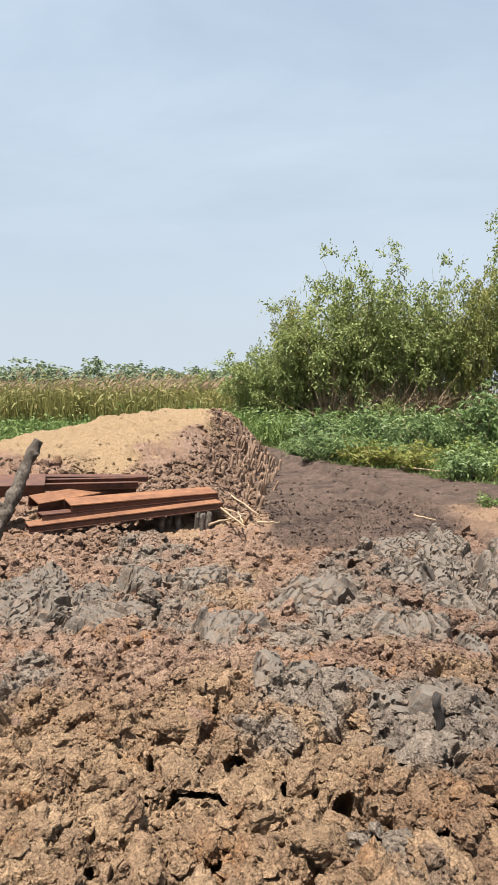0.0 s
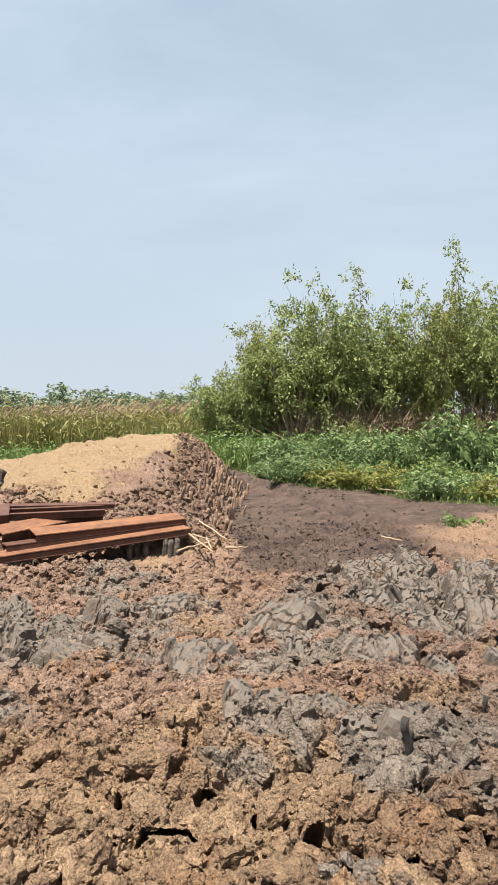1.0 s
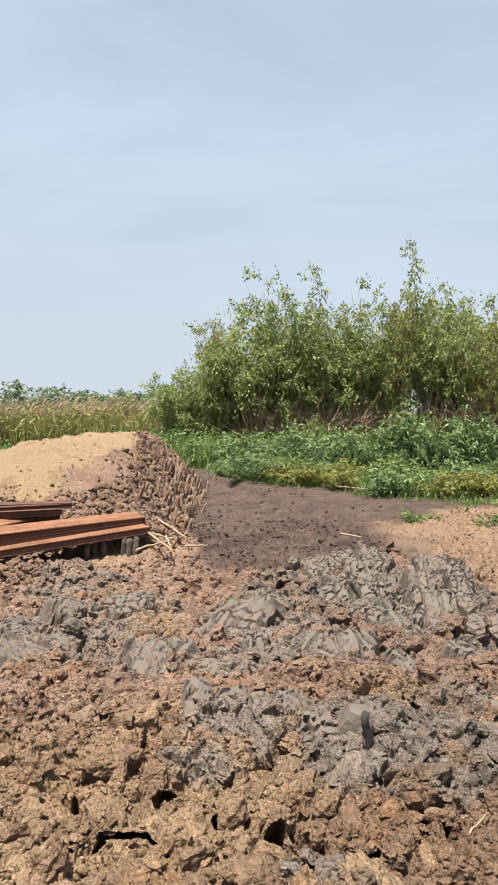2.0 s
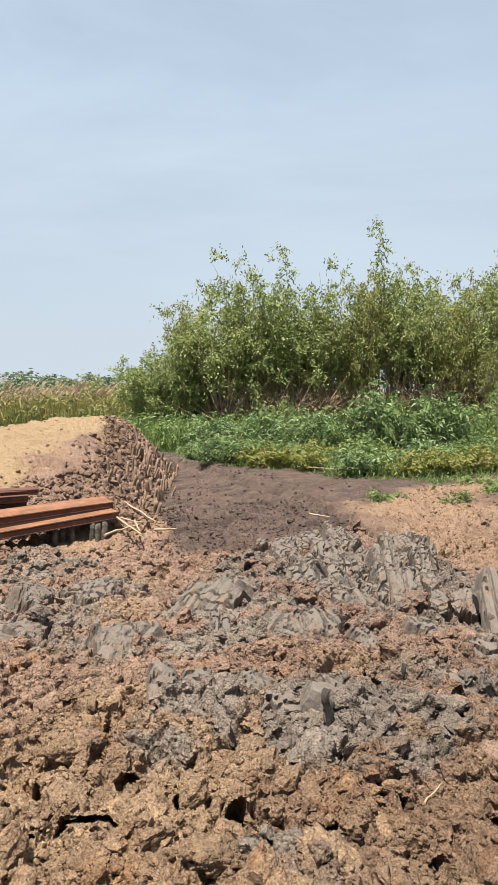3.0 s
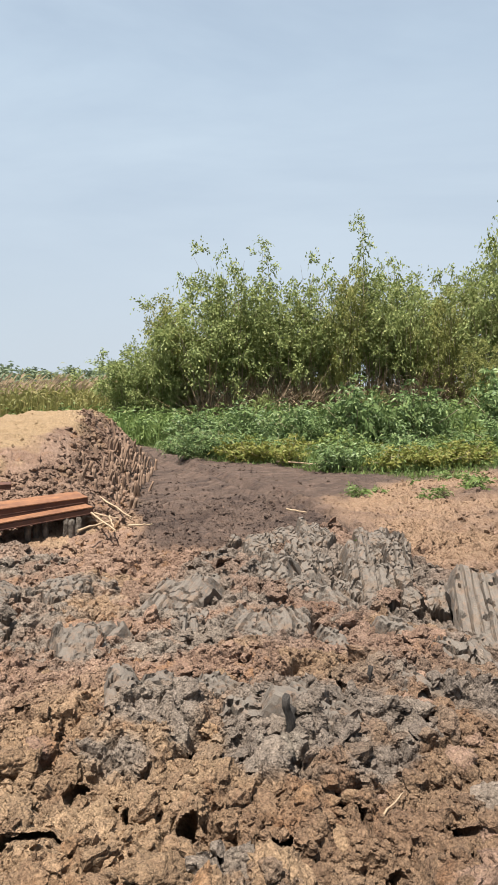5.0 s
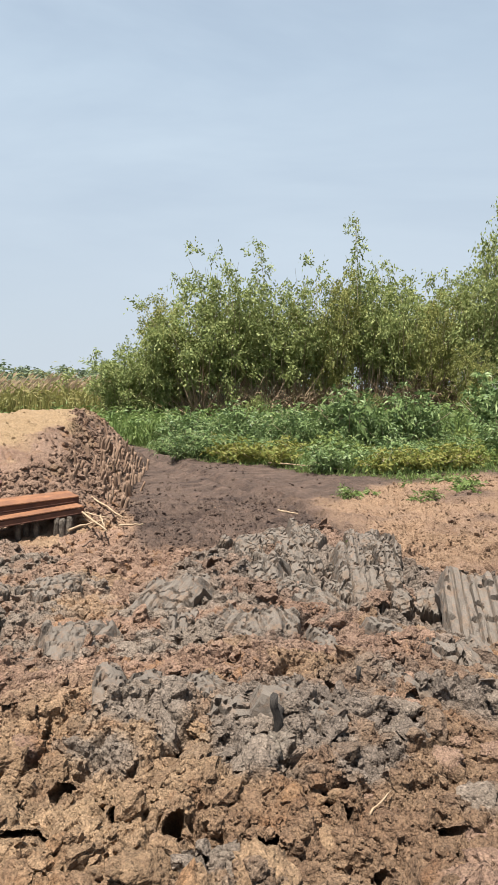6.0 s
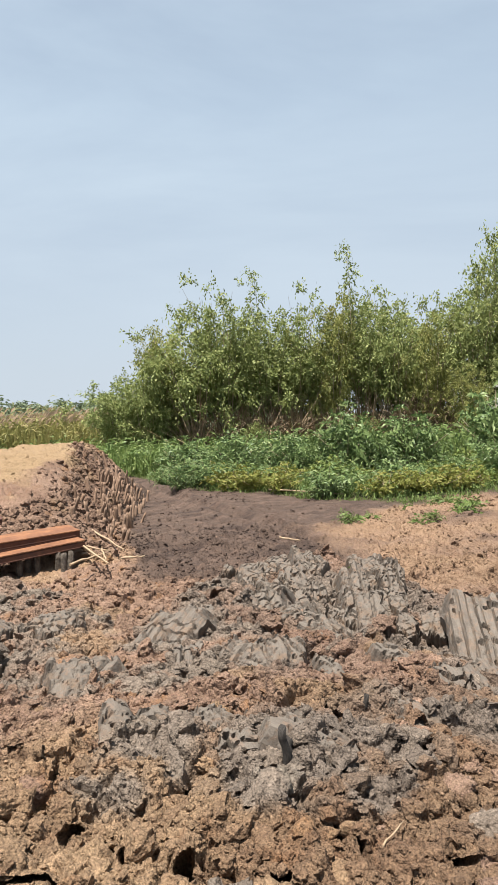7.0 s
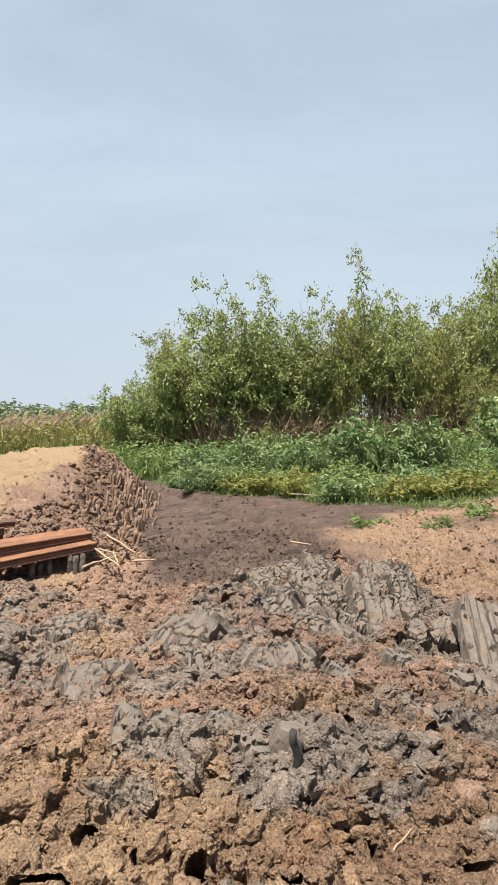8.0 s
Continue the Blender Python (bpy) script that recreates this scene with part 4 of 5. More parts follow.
def stump_mesh(name, seed, material, high, wide, crook=1.0):
    rng = random.Random(seed)
    bm = bmesh.new()
    pts = [Vector((0.008 * crook * high * math.sin(i * 1.1 + seed), 0.015 * crook * math.cos(i * 1.7 + seed), high * i / 6)) for i in range(7)]
    tube(bm, pts, [wide * rng.uniform(0.82, 1.15) * (1.1 - 0.03 * i) for i in range(7)], 8)
    off = Vector((seed * 3.7, 0, 0))
    for v in bm.verts:
        v.co += Vector((noise.noise(v.co * 14 + off), noise.noise(v.co * 14 - off), 0.8 * noise.noise(v.co * 10 + off))) * wide * 0.3 * crook
        if v.co.z > high * 0.95:
            v.co.z += rng.uniform(-1.2, 0.9) * wide
    me = bpy.data.meshes.new(name)
    bm.to_mesh(me)
    bm.free()
    me.materials.append(material)
    return me


def short_posts():
    meshes = [stump_mesh("post", s, BARK, 0.36, 0.034, 0.25) for s in range(3)]
    rng = random.Random(7)
    for x, y in ((-0.80, 7.74), (-0.74, 7.80), (-0.62, 7.76), (-0.45, 7.80), (-0.37, 7.72), (-0.33, 7.86)):
        ob = new("post", rng.choice(meshes))
        ob.matrix_basis = pose(x, y - 0.07, -0.315, rng.uniform(-5, 5), rng.uniform(-6, 6), rng.uniform(0, 360))
        tagged(ob, "short dark wooden post under the steel channels", "post", "posts under the channels")


short_posts()


def rotten_stakes():
    """Blackened stubs of wood that stick out of the bank."""
    for seed, x, y, high, wide, tip in ((51, 0.685, 2.42, 0.16, 0.012, 6), (52, 0.705, 2.44, 0.11, 0.010, -14), (53, 1.03, 2.76, 0.10, 0.009, 8)):
        ob = new("rotten_stake", stump_mesh("rotten_stake", seed, CHARRED, high, wide, 0.3))
        ob.matrix_basis = pose(x, y, ground_at(x, y) - 0.03, 4, tip, 40 * seed)
        tagged(ob, "blackened rotten stub of wood standing in the clay", "stake", "rotten stakes")


rotten_stakes()


def dike_stakes():
    """Cut stems that stand out of the dike's muddy flank."""
    meshes = [stump_mesh("cut_stake", 10 + s, STAKE, 0.42, 0.023, 0.35) for s in range(5)]
    rng = random.Random(11)
    for row in range(6):
        for i in range(24):
            s = i / 23
            y = 8.9 + 4.2 * s + rng.uniform(-0.12, 0.12)
            x = 0.22 + 0.1 * (y - 8.9) - 0.11 * row + rng.uniform(-0.08, 0.08)
            if rng.random() < 0.12 + 0.07 * row:
                continue
            ob = new("cut_stake", rng.choice(meshes))
            ob.matrix_basis = pose(x, y, ground_at(x, y) - 0.12, rng.uniform(-16, 16), rng.uniform(-8, 24), rng.uniform(-30, 30)) @ Matrix.Diagonal((rng.uniform(0.6, 1.3), rng.uniform(0.6, 1.3), rng.uniform(0.45, 0.85), 1))
            tagged(ob, "muddy brown cut stake standing in the dike's flank", "stake", "cut stakes in the dike")


dike_stakes()


def stick(a, b, radius, label="thin pale dry stick lying on the mud"):
    rng = random.Random(int(a[0] * 1000) + int(b[1] * 100))
    bm = bmesh.new()
    a, b = Vector(a), Vector(b)
    pts = [a.lerp(b, t / 6) + Vector((rng.uniform(-1, 1), rng.uniform(-1, 1), rng.uniform(-0.4, 0.6))) * min(0.012, radius) for t in range(7)]
    tube(bm, pts, [radius * (1.1 - 0.08 * t) for t in range(7)], 6)
    me = bpy.data.meshes.new("stick")
    bm.to_mesh(me)
    bm.free()
    me.materials.append(STICK)
    return tagged(new("stick", me), label, "stick", "dry sticks")


for ax, ay, az, bx, by, bz, r in ((-0.30, 9.2, 0.12, 0.26, 7.95, -0.04, 0.014), (-0.34, 8.35, 0.08, 0.10, 7.12, 0.0, 0.013), (-0.28, 7.22, 0.0, 0.06, 7.58, 0.02, 0.014), (0.02, 7.70, 0.04, 0.07, 7.2, 0.02, 0.010),
                                  (0.22, 7.32, 0.0, 0.46, 7.34, 0.0, 0.012), (-0.30, 8.0, 0.06, 0.12, 7.75, 0.0, 0.011), (2.0, 8.0, -0.05, 2.14, 7.7, -0.04, 0.012), (3.0, 13.0, -0.06, 4.0, 11.6, -0.06, 0.016),
                                  (0.80, 2.03, settled(0.80, 2.03), 0.90, 2.14, settled(0.90, 2.14), 0.0025)):
    stick((ax, ay, az + 0.02), (bx, by, bz + 0.02), r)


# ---- plants ----
def shrub_arrays(rng, high, wide, stems, leaves, length, width, droop=0.35, up=0.35):
    """Stems from one foot, and leaflets in drooping sprays at their ends."""
    at, way, side = [], [], []
    lines = []
    for s in range(stems):
        turn = rng.uniform(0, math.tau)
        out = wide * math.sqrt(rng.uniform(0.02, 1.0))
        top = high * (1 - 0.45 * (out / wide) ** 2) * rng.uniform(0.75, 1.05)
        end = np.array([out * math.cos(turn), out * math.sin(turn), top])
        mid = end * np.array([0.35, 0.35, 0.55])
        lines.append((np.zeros(3), mid, end))
        per = max(4, leaves // stems)
        sprays = max(2, per // 9)
        for b in range(sprays):
            t = 0.25 + 0.75 * (b + rng.random()) / sprays
            foot = (mid * (1 - t) * 2 * t + end * t * t) if t < 1 else end
            d = directions(rng, 1, up, 0.6)[0]
            reach = length * rng.uniform(1.2, 2.6)
            for l in range(9):
                q = (l + 1) / 9
                at.append(foot + d * reach * q + np.array([0, 0, -0.35 * reach * q * q]))
                e = directions(rng, 1, 0.05, 0.5)[0]
                way.append(d * 0.6 + e)
                side.append(np.cross(d, e) + np.array([0, 0, 0.01]))
    n = len(at)
    return leaf_arrays(np.array(at), np.array(way), np.array(side) + rng.normal(size=(n, 3)) * 0.3, length * rng.uniform(0.6, 1.2, n), width * rng.uniform(0.7, 1.3, n), droop), lines


def shrub(name, seed, high, wide, stems, leaves, length, width, material, label, category, group, up=0.35):
    rng = np.random.default_rng(seed)
    (v, f), lines = shrub_arrays(rng, high, wide, stems, leaves, length, width, 0.35, up)
    thing = empty(name)
    arrays("foliage", v, f, material, thing)
    bm = bmesh.new()
    for a, b, c in lines[:10]:
        tube(bm, [a, b, c], [0.010, 0.007, 0.003], 4, False)
    part("woody_base", bm, CULM, thing)
    return tagged(thing, label, category, group)


def plant_shrubs():
    rng = random.Random(21)
    blue = [shrub("shrub", 30 + i, 0.85, 0.60, 34, 2500, 0.100, 0.030, SHRUB_BLUE, "dense blue-green leafy shrub at the edge of the overgrowth", "shrub", "green shrubs") for i in range(3)]
    lime = [shrub("weed_bush", 40 + i, 0.55, 0.55, 30, 1700, 0.095, 0.036, SHRUB_LIME, "low yellow-green weed bush beside the track", "weed bush", "low weeds", 0.5) for i in range(2)]
    gold = [shrub("gold_weed", 50 + i, 0.45, 0.50, 30, 1500, 0.075, 0.030, SHRUB_GOLD, "low weed bush with yellowing leaves beside the track", "weed bush", "low weeds", 0.6) for i in range(2)]
    first = {id(p): True for p in blue + lime + gold}

    def place(kind, x, y, s, tall=1.0):
        proto = rng.choice(kind)
        m = pose(x, y, settled(x, y) - 0.03, 0, 0, rng.uniform(0, 360)) @ Matrix.Diagonal((s * 1.1, s * 1.1, s * tall * 1.1, 1))
        if first[id(proto)]:
            first[id(proto)] = False
            proto.matrix_basis = m
        else:
            copy_thing(proto, m)

    # the bushes that stand out along the front
    for x, y, s, tall in ((1.42, 14.2, 0.62, 0.95), (2.1, 14.9, 0.85, 0.85), (2.75, 15.1, 0.8, 0.75), (3.85, 11.9, 0.72, 0.85), (4.25, 15.6, 0.95, 1.1), (5.35, 15.2, 1.05, 1.1), (6.05, 14.8, 1.0, 1.1), (6.8, 15.0, 1.0, 1.05), (5.0, 15.9, 1.0, 1.0),
                          (7.5, 15.5, 1.0, 1.0), (8.7, 14.6, 1.1, 1.25), (9.6, 14.2, 1.1, 1.2), (5.75, 12.9, 0.72, 0.85), (6.9, 13.0, 0.75, 0.85), (7.4, 12.3, 0.8, 0.8), (3.3, 14.3, 0.75, 0.8), (4.6, 13.9, 0.7, 0.85), (2.9, 16.6, 0.9, 0.9),
                          (1.2, 15.9, 0.7, 0.75), (3.6, 17.2, 1.0, 0.95), (1.9, 17.4, 0.9, 0.8), (5.1, 12.6, 0.6, 0.7), (8.2, 12.6, 0.9, 0.9), (10.5, 13.0, 1.1, 1.1), (0.6, 19.6, 0.6, 0.6), (-0.2, 22.4, 0.7, 0.6), (0.9, 21.4, 0.8, 0.6), (-1.1, 26.5, 0.8, 0.5), (0.2, 25.0, 0.8, 0.6), (1.5, 19.2, 0.8, 0.7), (6.3, 17.0, 1.1, 1.0), (7.9, 17.2, 1.1, 1.1), (4.5, 18.2, 1.1, 1.05)):
        place(blue, x, y, s * 1.15, tall * 1.02)
    for i in range(13):
        x = rng.uniform(2.0, 10.0)
        y = float(np.interp(x, EDGE_X, EDGE_Y)) + 0.35 + 3.0 * rng.random() ** 1.2
        place(lime if rng.random() < 0.65 else gold, x, y, rng.uniform(0.7, 1.15), rng.uniform(0.75, 1.1))
    for x, y, s in ((2.45, 14.0, 0.9), (2.85, 13.7, 0.9), (3.2, 13.0, 0.85), (4.7, 11.3, 0.8), (5.2, 11.3, 0.85), (5.7, 11.5, 0.9), (6.2, 11.6, 0.85)):
        place(gold, x, y, s)
    for i in range(22):
        x = rng.uniform(1.6, 12.0)
        y = rng.uniform(15.5, 21.5)
        place(blue if rng.random() < 0.45 else lime, x, y, rng.uniform(0.7, 1.0), rng.uniform(0.55, 0.8))


plant_shrubs()


def low_plants():
    """Single plants that come up through the sandy ground."""
    protos = [shrub("seedling", 60 + i, 0.16, 0.17, 12, 190, 0.085, 0.02, FIELD, "small bright green plant on the sandy ground", "plant", "small plants", 0.5) for i in range(2)]
    rng = random.Random(4)
    spots = ((3.25, 9.02, 1.0), (4.05, 8.35, 0.85), (4.72, 8.75, 1.25), (4.86, 8.9, 1.1), (3.92, 8.5, 0.8), (5.9, 9.0, 1.1), (2.02, 5.35, 0.55), (5.15, 10.3, 1.0), (4.3, 9.75, 0.9), (3.6, 9.2, 0.6), (6.3, 9.4, 0.9))
    for i, (x, y, s) in enumerate(spots):
        m = pose(x, y, settled(x, y) - 0.01, 0, 0, rng.uniform(0, 360)) @ Matrix.Diagonal((s, s, s, 1))
        if i < 2:
            protos[i].matrix_basis = m
        else:
            copy_thing(rng.choice(protos), m)


low_plants()


def blades(name, rng, x, y, high, wide, material, label, lean=0.25, leafy=0.0):
    """Upright blades or stems with side leaves, over many feet."""
    n = len(x)
    z = lie(x, y) - 0.05
    way = directions(rng, n, 0, 1) * lean + np.array([0, 0, 1.0])
    at = np.stack([x, y, z], axis=1)
    v, f = leaf_arrays(at, way, rng.normal(size=(n, 3)) * np.array([1, 1, 0.1]), high, wide, 0.06)
    if leafy:
        m = int(n * leafy)
        pick = rng.integers(0, n, m)
        foot = at[pick] + way[pick] * (high[pick] * rng.uniform(0.3, 1.0, m))[:, None]
        v2, f2 = leaf_arrays(foot, directions(rng, m, 0.15, 0.6), rng.normal(size=(m, 3)), high[pick] * rng.uniform(0.18, 0.36, m), wide[pick] * rng.uniform(0.9, 1.6, m), 0.4)
        f = np.concatenate([f, f2 + len(v)])
        v = np.concatenate([v, v2])
    return tagged(arrays(name, v, f, material), label, "plants", kind="stuff")


def cover():
    rng = np.random.default_rng(70)
    # weeds between and behind the shrubs
    n = 16000
    x = rng.uniform(-1.0, 15.0, n)
    edge = np.interp(x, EDGE_X, EDGE_Y, left=24.0)
    y = edge + 0.05 + (24.5 - edge) * rng.random(n) ** 1.15
    high = np.minimum(0.06 + 0.02 * (y - edge), 0.20) * rng.uniform(0.6, 1.25, n)
    blades("weeds", rng, x, y, high, 0.030 + 0.022 * rng.random(n), FIELD, "knee-high green weeds covering the ground", 0.35, 1.6)
    n = 9000
    x = rng.uniform(-0.5, 13.0, n)
    edge = np.interp(x, EDGE_X, EDGE_Y, left=24.0)
    y = edge + 0.0 + 3.0 * rng.random(n) ** 1.3
    blades("grass", rng, x, y, rng.uniform(0.10, 0.30, n) * (0.5 + ease(y - edge, 0, 1)), 0.012 + 0.012 * rng.random(n), FIELD, "fresh green grass along the track's edge", 0.6, 0.8)
    # tall fresh grass before the thicket
    n = 9000
    x = rng.uniform(-3.5, 13.0, n)
    y = rng.uniform(18.5, 25.0, n)
    blades("tall_grass", rng, x, y, rng.uniform(0.4, 0.9, n), 0.030 + 0.02 * rng.random(n), FIELD, "tall fresh green grass before the thicket", 0.35, 2.2)
    # broad-leaved field behind the dike
    n = 16000
    y = 10.5 + 20 * rng.random(n) ** 1.3
    x = -1.9 - 0.02 * y - rng.random(n) * (4.0 + 0.62 * y)
    keep = (dike(x, y) < 0.1) & (x < -1.5 + 0.0 * y)
    x, y = x[keep], y[keep]
    blades("field_weeds", rng, x, y, rng.uniform(0.25, 0.58, len(x)), 0.04 + 0.035 * rng.random(len(x)), FIELD, "bright green broad-leaved weeds in the field", 0.4, 1.8)
    n = 9000
    y = rng.uniform(14.5, 30, n)
    x = rng.uniform(-3.0, 0.9, n) - 0.02 * y
    keep = (dike(x, y) < 0.0) & (x < np.interp(y, [14.9, 17.7, 20.8, 24], [-0.4, -0.1, -0.3, 1.0]))
    x, y = x[keep], y[keep]
    blades("bank_weeds", rng, x, y, rng.uniform(0.2, 0.55, len(x)), 0.03 + 0.03 * rng.random(len(x)), FIELD, "green weeds beyond the end of the dike", 0.4, 1.5)
    # reed belt with pale plumes
    n = 21000
    y = 27.5 + 18 * rng.random(n) ** 1.2
    x = 3.5 - rng.random(n) * (14 + 0.65 * y)
    high = rng.uniform(1.35, 2.05, n) * (0.78 + 0.3 * ease(y, 27.5, 33)) * (1 + 0.35 * fbm(x, y, 3.0, 77, 2))
    blades("reeds", rng, x, y, high, 0.035 + 0.035 * rng.random(n), REED, "belt of tall yellow-green reeds", 0.22, 1.0)
    n = 5200
    y = 30 + 15 * rng.random(n)
    x = 2.6 - rng.random(n) * (14 + 0.6 * y)
    x = x[fbm(x, y, 5.0, 79, 2) > -0.22]
    y = y[: len(x)]
    tall = 1.75 + 0.55 * rng.random(len(x)) + 0.5 * fbm(x, y, 3.0, 77, 2)
    at = np.stack([x, y, lie(x, y) + tall - 0.35], axis=1)
    way = np.stack([0.45 + 0.35 * rng.random(len(x)), rng.normal(size=len(x)) * 0.3, np.ones(len(x))], axis=1)
    v, f = leaf_arrays(at, way, rng.normal(size=(len(x), 3)), rng.uniform(0.35, 0.62, len(x)), rng.uniform(0.06, 0.12, len(x)), 0.25)
    tagged(arrays("reed_plumes", v, f, PLUME), "pale feathery plumes over the reed belt", "plants", kind="stuff")


cover()


def bamboo(seed, high, spread, culms, tufts, material, spire=0.0, low=0.48, name="bamboo_clump", label=""):
    """A clump: culms fanning out from one foot, and drooping leaf sprays in loose heads along them."""
    rng = np.random.default_rng(seed)
    thing = empty(name)
    at, way = [], []
    for c in range(culms):
        turn = rng.uniform(0, math.tau)
        r0 = 0.30 * spread * math.sqrt(rng.random())
        foot = np.array([r0 * math.cos(turn), r0 * math.sin(turn), -0.05])
        slim = bool(spire and c < 2)
        tall = high * (1 + spire * (1 - 0.45 * c)) if slim else high * (0.52 + 0.48 * rng.random() ** 0.6)
        arch = spread * (0.25 if slim else rng.uniform(0.3, 1.75) * (1.25 - 0.55 * tall / high))
        lean = turn + rng.uniform(-0.6, 0.6)
        to = np.array([math.cos(lean), math.sin(lean), 0])
        pts = []
        for i in range(9):
            t = i / 8
            pts.append(foot + to * arch * t**1.5 + np.array([0, 0, tall * (t - 0.14 * t**4 * (0 if slim else 1))]) + rng.normal(size=3) * 0.035)
        bm = bmesh.new()
        tube(bm, pts, [0.034 * (1 - 0.88 * i / 8) for i in range(9)], 5, False)
        part("culm", bm, CULM, thing)
        pts = np.array(pts)
        heads = 13 if slim else int(tufts / culms)
        for h in range(heads):
            t = 0.60 + 0.40 * (h + rng.random()) / heads if slim else 1 - (1 - low) * rng.random() ** 1.1
            q = t * 8
            i = min(7, int(q))
            p = pts[i] * (1 - q + i) + pts[i + 1] * (q - i)
            d = directions(rng, 1, 0.1, 0.5)[0]
            reach = (0.50 * rng.random() if slim else 1.25 * rng.random() ** 0.7) * (1.3 - 0.75 * t)
            hub = p + d * reach
            sprays = 3 if slim else int(rng.integers(4, 10))
            # each head: a few sprays that hang outwards, leaves in a row along each
            for _ in range(sprays):
                e = d * 0.5 + directions(rng, 1, 0.1, 0.6)[0]
                long = rng.uniform(0.25, 0.60) * (0.75 if slim else 1.0)
                n = 9
                w = (np.arange(n)[:, None] + rng.random((n, 1))) / n
                at.append(hub + e * long * w + np.array([0, 0, -0.28]) * long * w * w + rng.normal(size=(n, 3)) * 0.05)
                way.append(e * 0.7 + directions(rng, n, -0.1, 0.5))
    at, way = np.concatenate(at), np.concatenate(way)
    n = len(at)
    v, f = leaf_arrays(at, way, rng.normal(size=(n, 3)), rng.uniform(0.10, 0.19, n), rng.uniform(0.045, 0.075, n), 0.15)
    arrays("crown", v, f, material, thing)
    return tagged(thing, label or "tall bamboo clump with fine green leaves", "bamboo", "bamboo thicket")


def thicket():
    rng = random.Random(31)
    a = bamboo(1, 5.6, 1.7, 22, 240, BAMBOO, 0.0, 0.38)
    b = bamboo(2, 5.9, 1.6, 20, 220, BAMBOO, 0.20, label="bamboo clump with slender shoots above its green crown")
    c = bamboo(3, 5.7, 1.7, 20, 220, BAMBOO_DRY, 0.0, 0.30, label="bamboo clump with yellowing leaves")
    d = bamboo(4, 4.2, 1.6, 18, 270, BAMBOO, 0.0, 0.14, label="low bushy bamboo at the end of the thicket")
    e = bamboo(5, 5.6, 1.5, 20, 300, BAMBOO, 0.0, 0.18, label="dense dark bamboo clump, leafy down to the shrubs")
    used = set()

    def put(proto, x, y, s, tall):
        m = pose(x, y, ground_at(x, y), 0, 0, rng.uniform(0, 360)) @ Matrix.Diagonal((s, s, tall, 1))
        if proto.name in used:
            copy_thing(proto, m)
        else:
            used.add(proto.name)
            proto.matrix_basis = m

    for proto, x, y, s, tall in ((d, 0.3, 26.0, 0.72, 0.80), (d, 1.3, 25.4, 0.75, 1.25), (c, 2.1, 26.0, 0.6, 1.0), (a, 3.0, 25.2, 0.92, 1.14), (a, 4.2, 25.4, 0.85, 1.12), (b, 6.0, 25.2, 0.85, 1.00), (a, 7.1, 25.6, 0.80, 1.06), (c, 8.3, 25.0, 0.9, 1.20), (b, 9.7, 25.2, 0.95, 1.14),
                                 (a, 10.9, 25.2, 0.80, 1.16), (c, 12.0, 24.2, 0.80, 1.02), (d, 4.8, 24.0, 0.40, 0.42), (d, 9.1, 23.8, 0.36, 0.45), (c, 12.6, 22.6, 0.55, 0.6), (e, 13.5, 23.6, 0.75, 1.15), (e, 14.6, 23.2, 0.95, 1.40), (e, 16.0, 23.0, 1.1, 1.5), (a, 5.9, 27.2, 1.1, 0.95), (c, 8.8, 27.4, 1.1, 0.95), (a, 11.4, 27.2, 1.1, 1.0), (d, 2.0, 27.4, 1.0, 0.9),
                                 (a, 13.0, 27.2, 1.1, 1.05), (a, 17.8, 24.0, 1.1, 1.4)):
        put(proto, x, y, s, tall)


thicket()


def brushwood():
    """Dead stems and a tangle of dry canes under the bamboo."""
    rng = np.random.default_rng(90)
    n = 1700
    feet = np.array([3.0, 4.2, 5.2, 6.0, 6.8, 7.9, 9.0, 9.8, 10.8, 11.6, 12.3])
    x = feet[rng.integers(0, len(feet), n)] + rng.normal(size=n) * 0.35
    y = 24.2 + 1.2 * rng.random(n) - 0.8 * ease(x, 11, 14)
    at = np.stack([x, y, lie(x, y) + 0.1 * rng.random(n)], axis=1)
    way = directions(rng, n, 1.5, 0.5)
    v, f = leaf_arrays(at, way, rng.normal(size=(n, 3)), rng.uniform(1.2, 3.0, n), rng.uniform(0.025, 0.055, n), 0.10)
    m = 2600
    x2 = np.concatenate([rng.normal(7.0, 1.4, m // 2), rng.normal(11.6, 0.8, m // 2)])
    y2 = 23.9 + 1.2 * rng.random(m) - 0.8 * ease(x2, 11, 14)
    at2 = np.stack([x2, y2, lie(x2, y2) + 0.3 + 0.9 * rng.random(m) ** 1.3 + 1.0 * np.exp(-((x2 - 11.6) / 0.9) ** 2) * rng.random(m)], axis=1)
    v2, f2 = leaf_arrays(at2, directions(rng, m, 0.3, 0.8), rng.normal(size=(m, 3)), rng.uniform(0.3, 1.0, m), rng.uniform(0.015, 0.04, m), 0.3)
    tagged(arrays("brushwood", np.concatenate([v, v2]), np.concatenate([f, f2 + len(v)]), DEAD), "tangle of dead brown canes under the bamboo", "brushwood", kind="stuff")


brushwood()


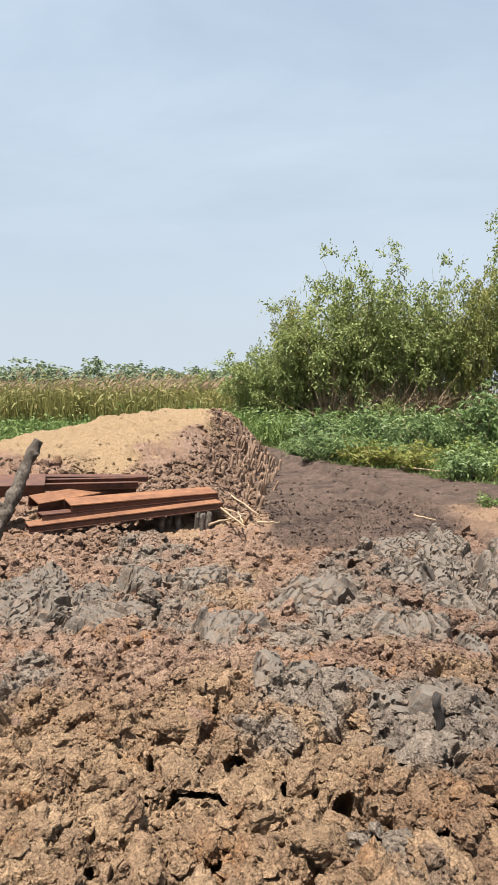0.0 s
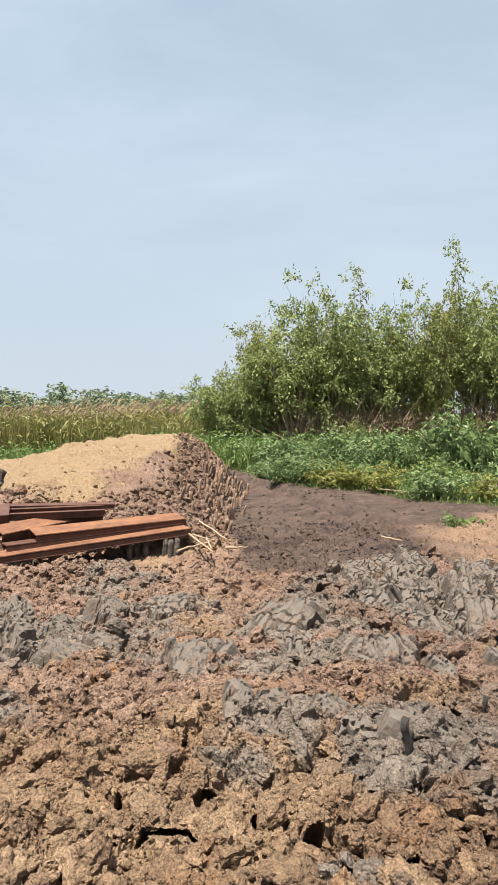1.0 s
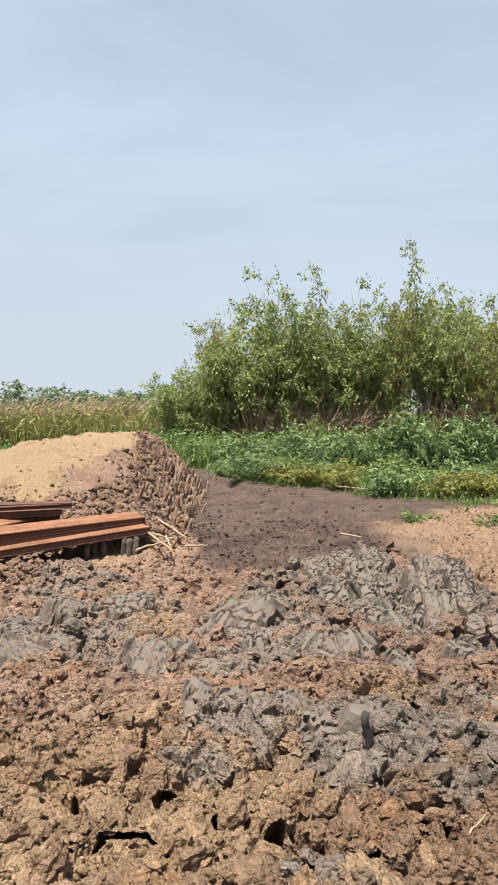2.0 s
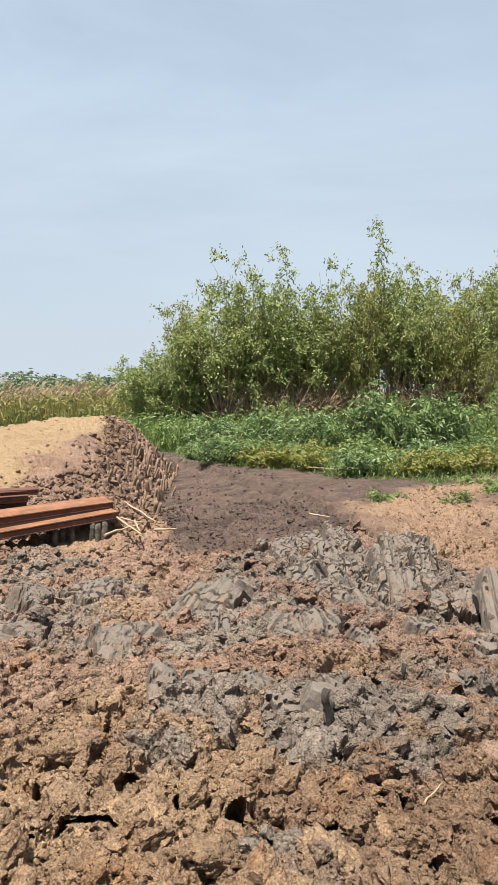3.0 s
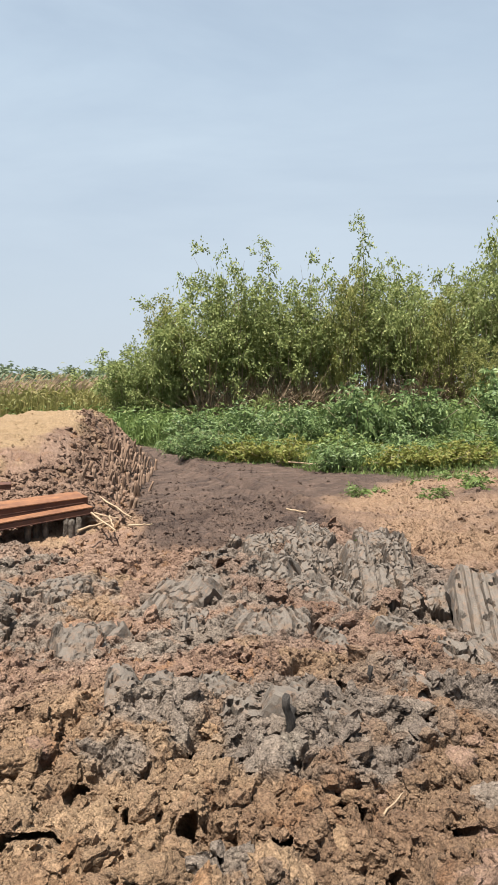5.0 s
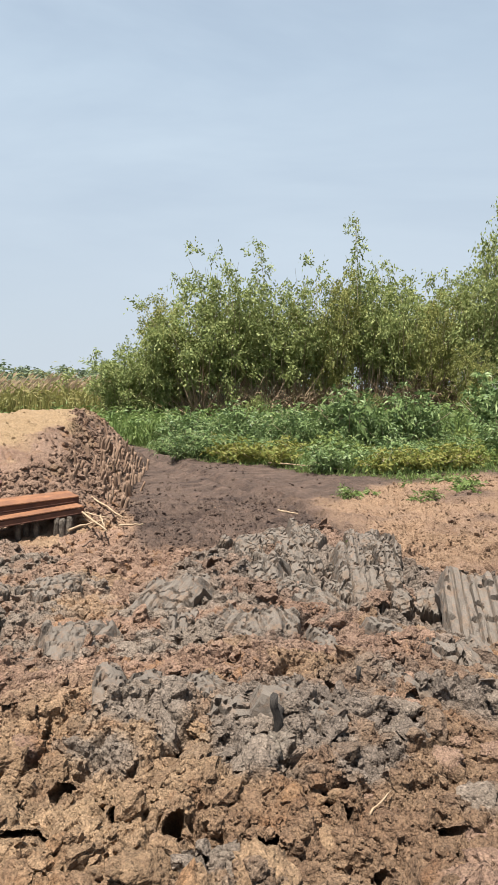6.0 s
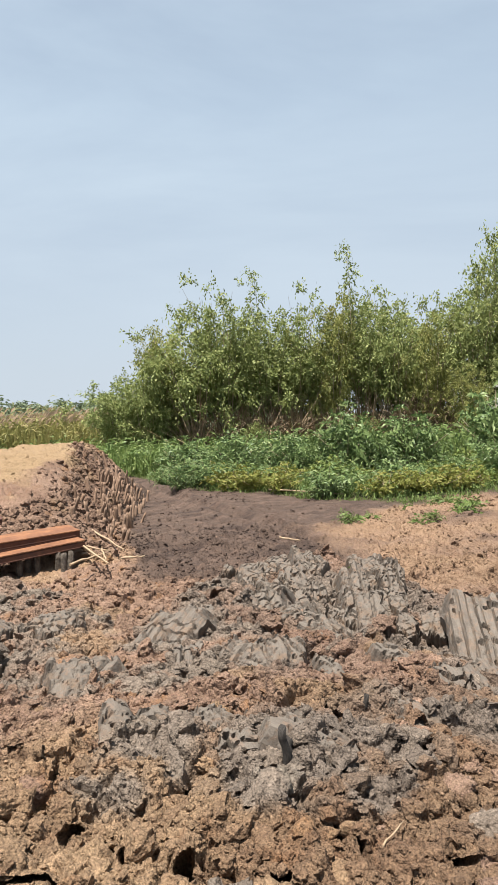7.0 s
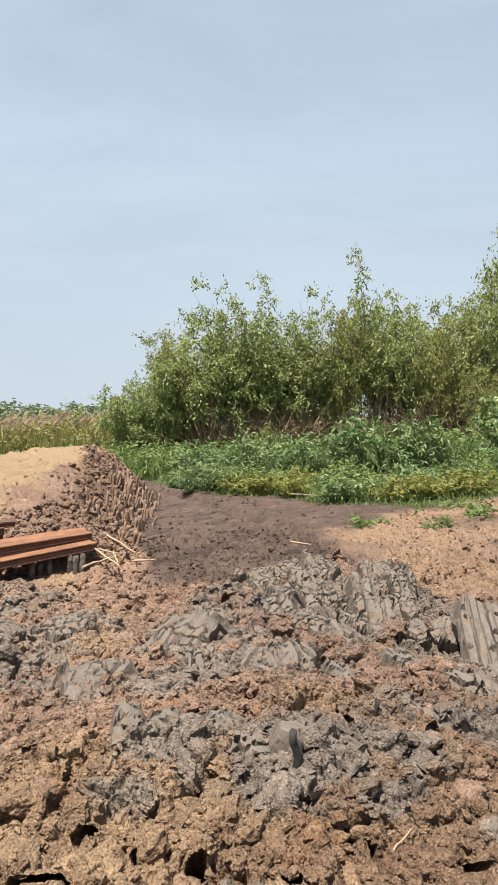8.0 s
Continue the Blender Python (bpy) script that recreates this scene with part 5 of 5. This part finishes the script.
# ---- far trees ----
def far_tree(seed, high, wide):
    rng = np.random.default_rng(seed)
    thing = empty("far_tree")
    bm = bmesh.new()
    tube(bm, [(0, 0, -0.1), (0.1, 0, high * 0.35), (0.0, 0.1, high * 0.8)], [0.22, 0.16, 0.05], 6, False)
    for i in range(5):
        t = i * 1.25
        tube(bm, [(0.05, 0, high * 0.35), (wide * 0.55 * math.cos(t), wide * 0.55 * math.sin(t), high * (0.55 + 0.06 * i))], [0.1, 0.03], 5, False)
    part("trunk", bm, BARK, thing)
    n, hubs = 1100, rng.normal(size=(22, 3)) * np.array([wide * 0.45, wide * 0.45, high * 0.24]) + np.array([0, 0, high * 0.5])
    at = hubs[rng.integers(0, len(hubs), n)] + rng.normal(size=(n, 3)) * np.array([0.5, 0.5, 0.38]) * wide * 0.22
    at[:, 2] = np.clip(at[:, 2], 0.3, high * 1.1)
    v, f = leaf_arrays(at, directions(rng, n, -0.1, 0.8), rng.normal(size=(n, 3)), rng.uniform(0.28, 0.55, n), rng.uniform(0.18, 0.32, n), 0.2)
    arrays("crown", v, f, HAZED_LEAF, thing)
    return tagged(thing, "distant hazy green tree beyond the reeds", "tree", "distant treeline")


def treeline():
    rng = random.Random(41)
    protos = [far_tree(100 + i, 5.2, 3.6) for i in range(3)]
    spots = [(-48 + 1.65 * i + rng.uniform(-1, 1), rng.uniform(84, 100)) for i in range(44)]
    for i, (x, y) in enumerate(spots):
        s = rng.uniform(0.92, 1.18)
        m = pose(x, y, ground_at(x, y), 0, 0, rng.uniform(0, 360)) @ Matrix.Diagonal((s * 1.2, s * 1.2, s * rng.uniform(0.8, 1.05), 1))
        if i < 3:
            protos[i].matrix_basis = m
        else:
            copy_thing(rng.choice(protos), m)


treeline()


# ---- small shed behind the shrubs ----
def shed():
    thing = empty("shed", pose(14.15, 22.0, ground_at(14.1, 22.0), 0, 0, 8))
    for name, size, m, mat in (("wall", (0.06, 1.6, 1.62), pose(-0.78, 0.85, 0.81), SHEET), ("wall", (1.5, 0.06, 1.62), pose(0, 0.05, 0.81), SHEET), ("wall", (0.06, 1.6, 1.62), pose(0.78, 0.85, 0.81), SHEET),
                               ("ledge", (1.95, 0.40, 0.05), pose(0, -0.16, 1.64, 14), BOARD), ("upper_wall", (1.0, 0.05, 0.42), pose(0.1, 0.12, 1.86), SHEET), ("roof", (1.30, 1.75, 0.05), pose(0.1, 0.75, 2.11, -3), BOARD)):
        bm = bmesh.new()
        block(bm, size, m, 0.008)
        part(name, bm, mat, thing)
    for x in (-0.85, -0.45, 0.0):
        bm = bmesh.new()
        tube(bm, [(x, -0.3, 0), (x - 0.04, -0.32, 0.9), (x - 0.1, -0.3, 1.75)], [0.025, 0.022, 0.018], 6)
        part("prop", bm, STICK, thing)
    tagged(thing, "small grey shed with a white sheet roof behind shrubs", "shed")


shed()


def marker_stone():
    bm = bmesh.new()
    bmesh.ops.create_icosphere(bm, subdivisions=3, radius=1.0)
    for v in bm.verts:
        p = v.co.copy()
        p.x, p.z = max(-0.75, min(0.75, p.x)), max(-0.6, min(0.7, p.z))
        v.co = Vector((p.x * 0.14, p.y * 0.12, p.z * 0.18)) * (1 + 0.12 * noise.noise(p * 2.2))
    for f in bm.faces:
        f.smooth = True
    me = bpy.data.meshes.new("earth_lump")
    bm.to_mesh(me)
    bm.free()
    me.materials.append(CLOD_TAN)
    ob = new("earth_lump", me)
    ob.matrix_basis = pose(5.05, 8.0, settled(5.05, 8.0) + 0.06, 10, -20, 30)
    tagged(ob, "large tan lump of dry earth on the sandy ground", "earth lump")


marker_stone()
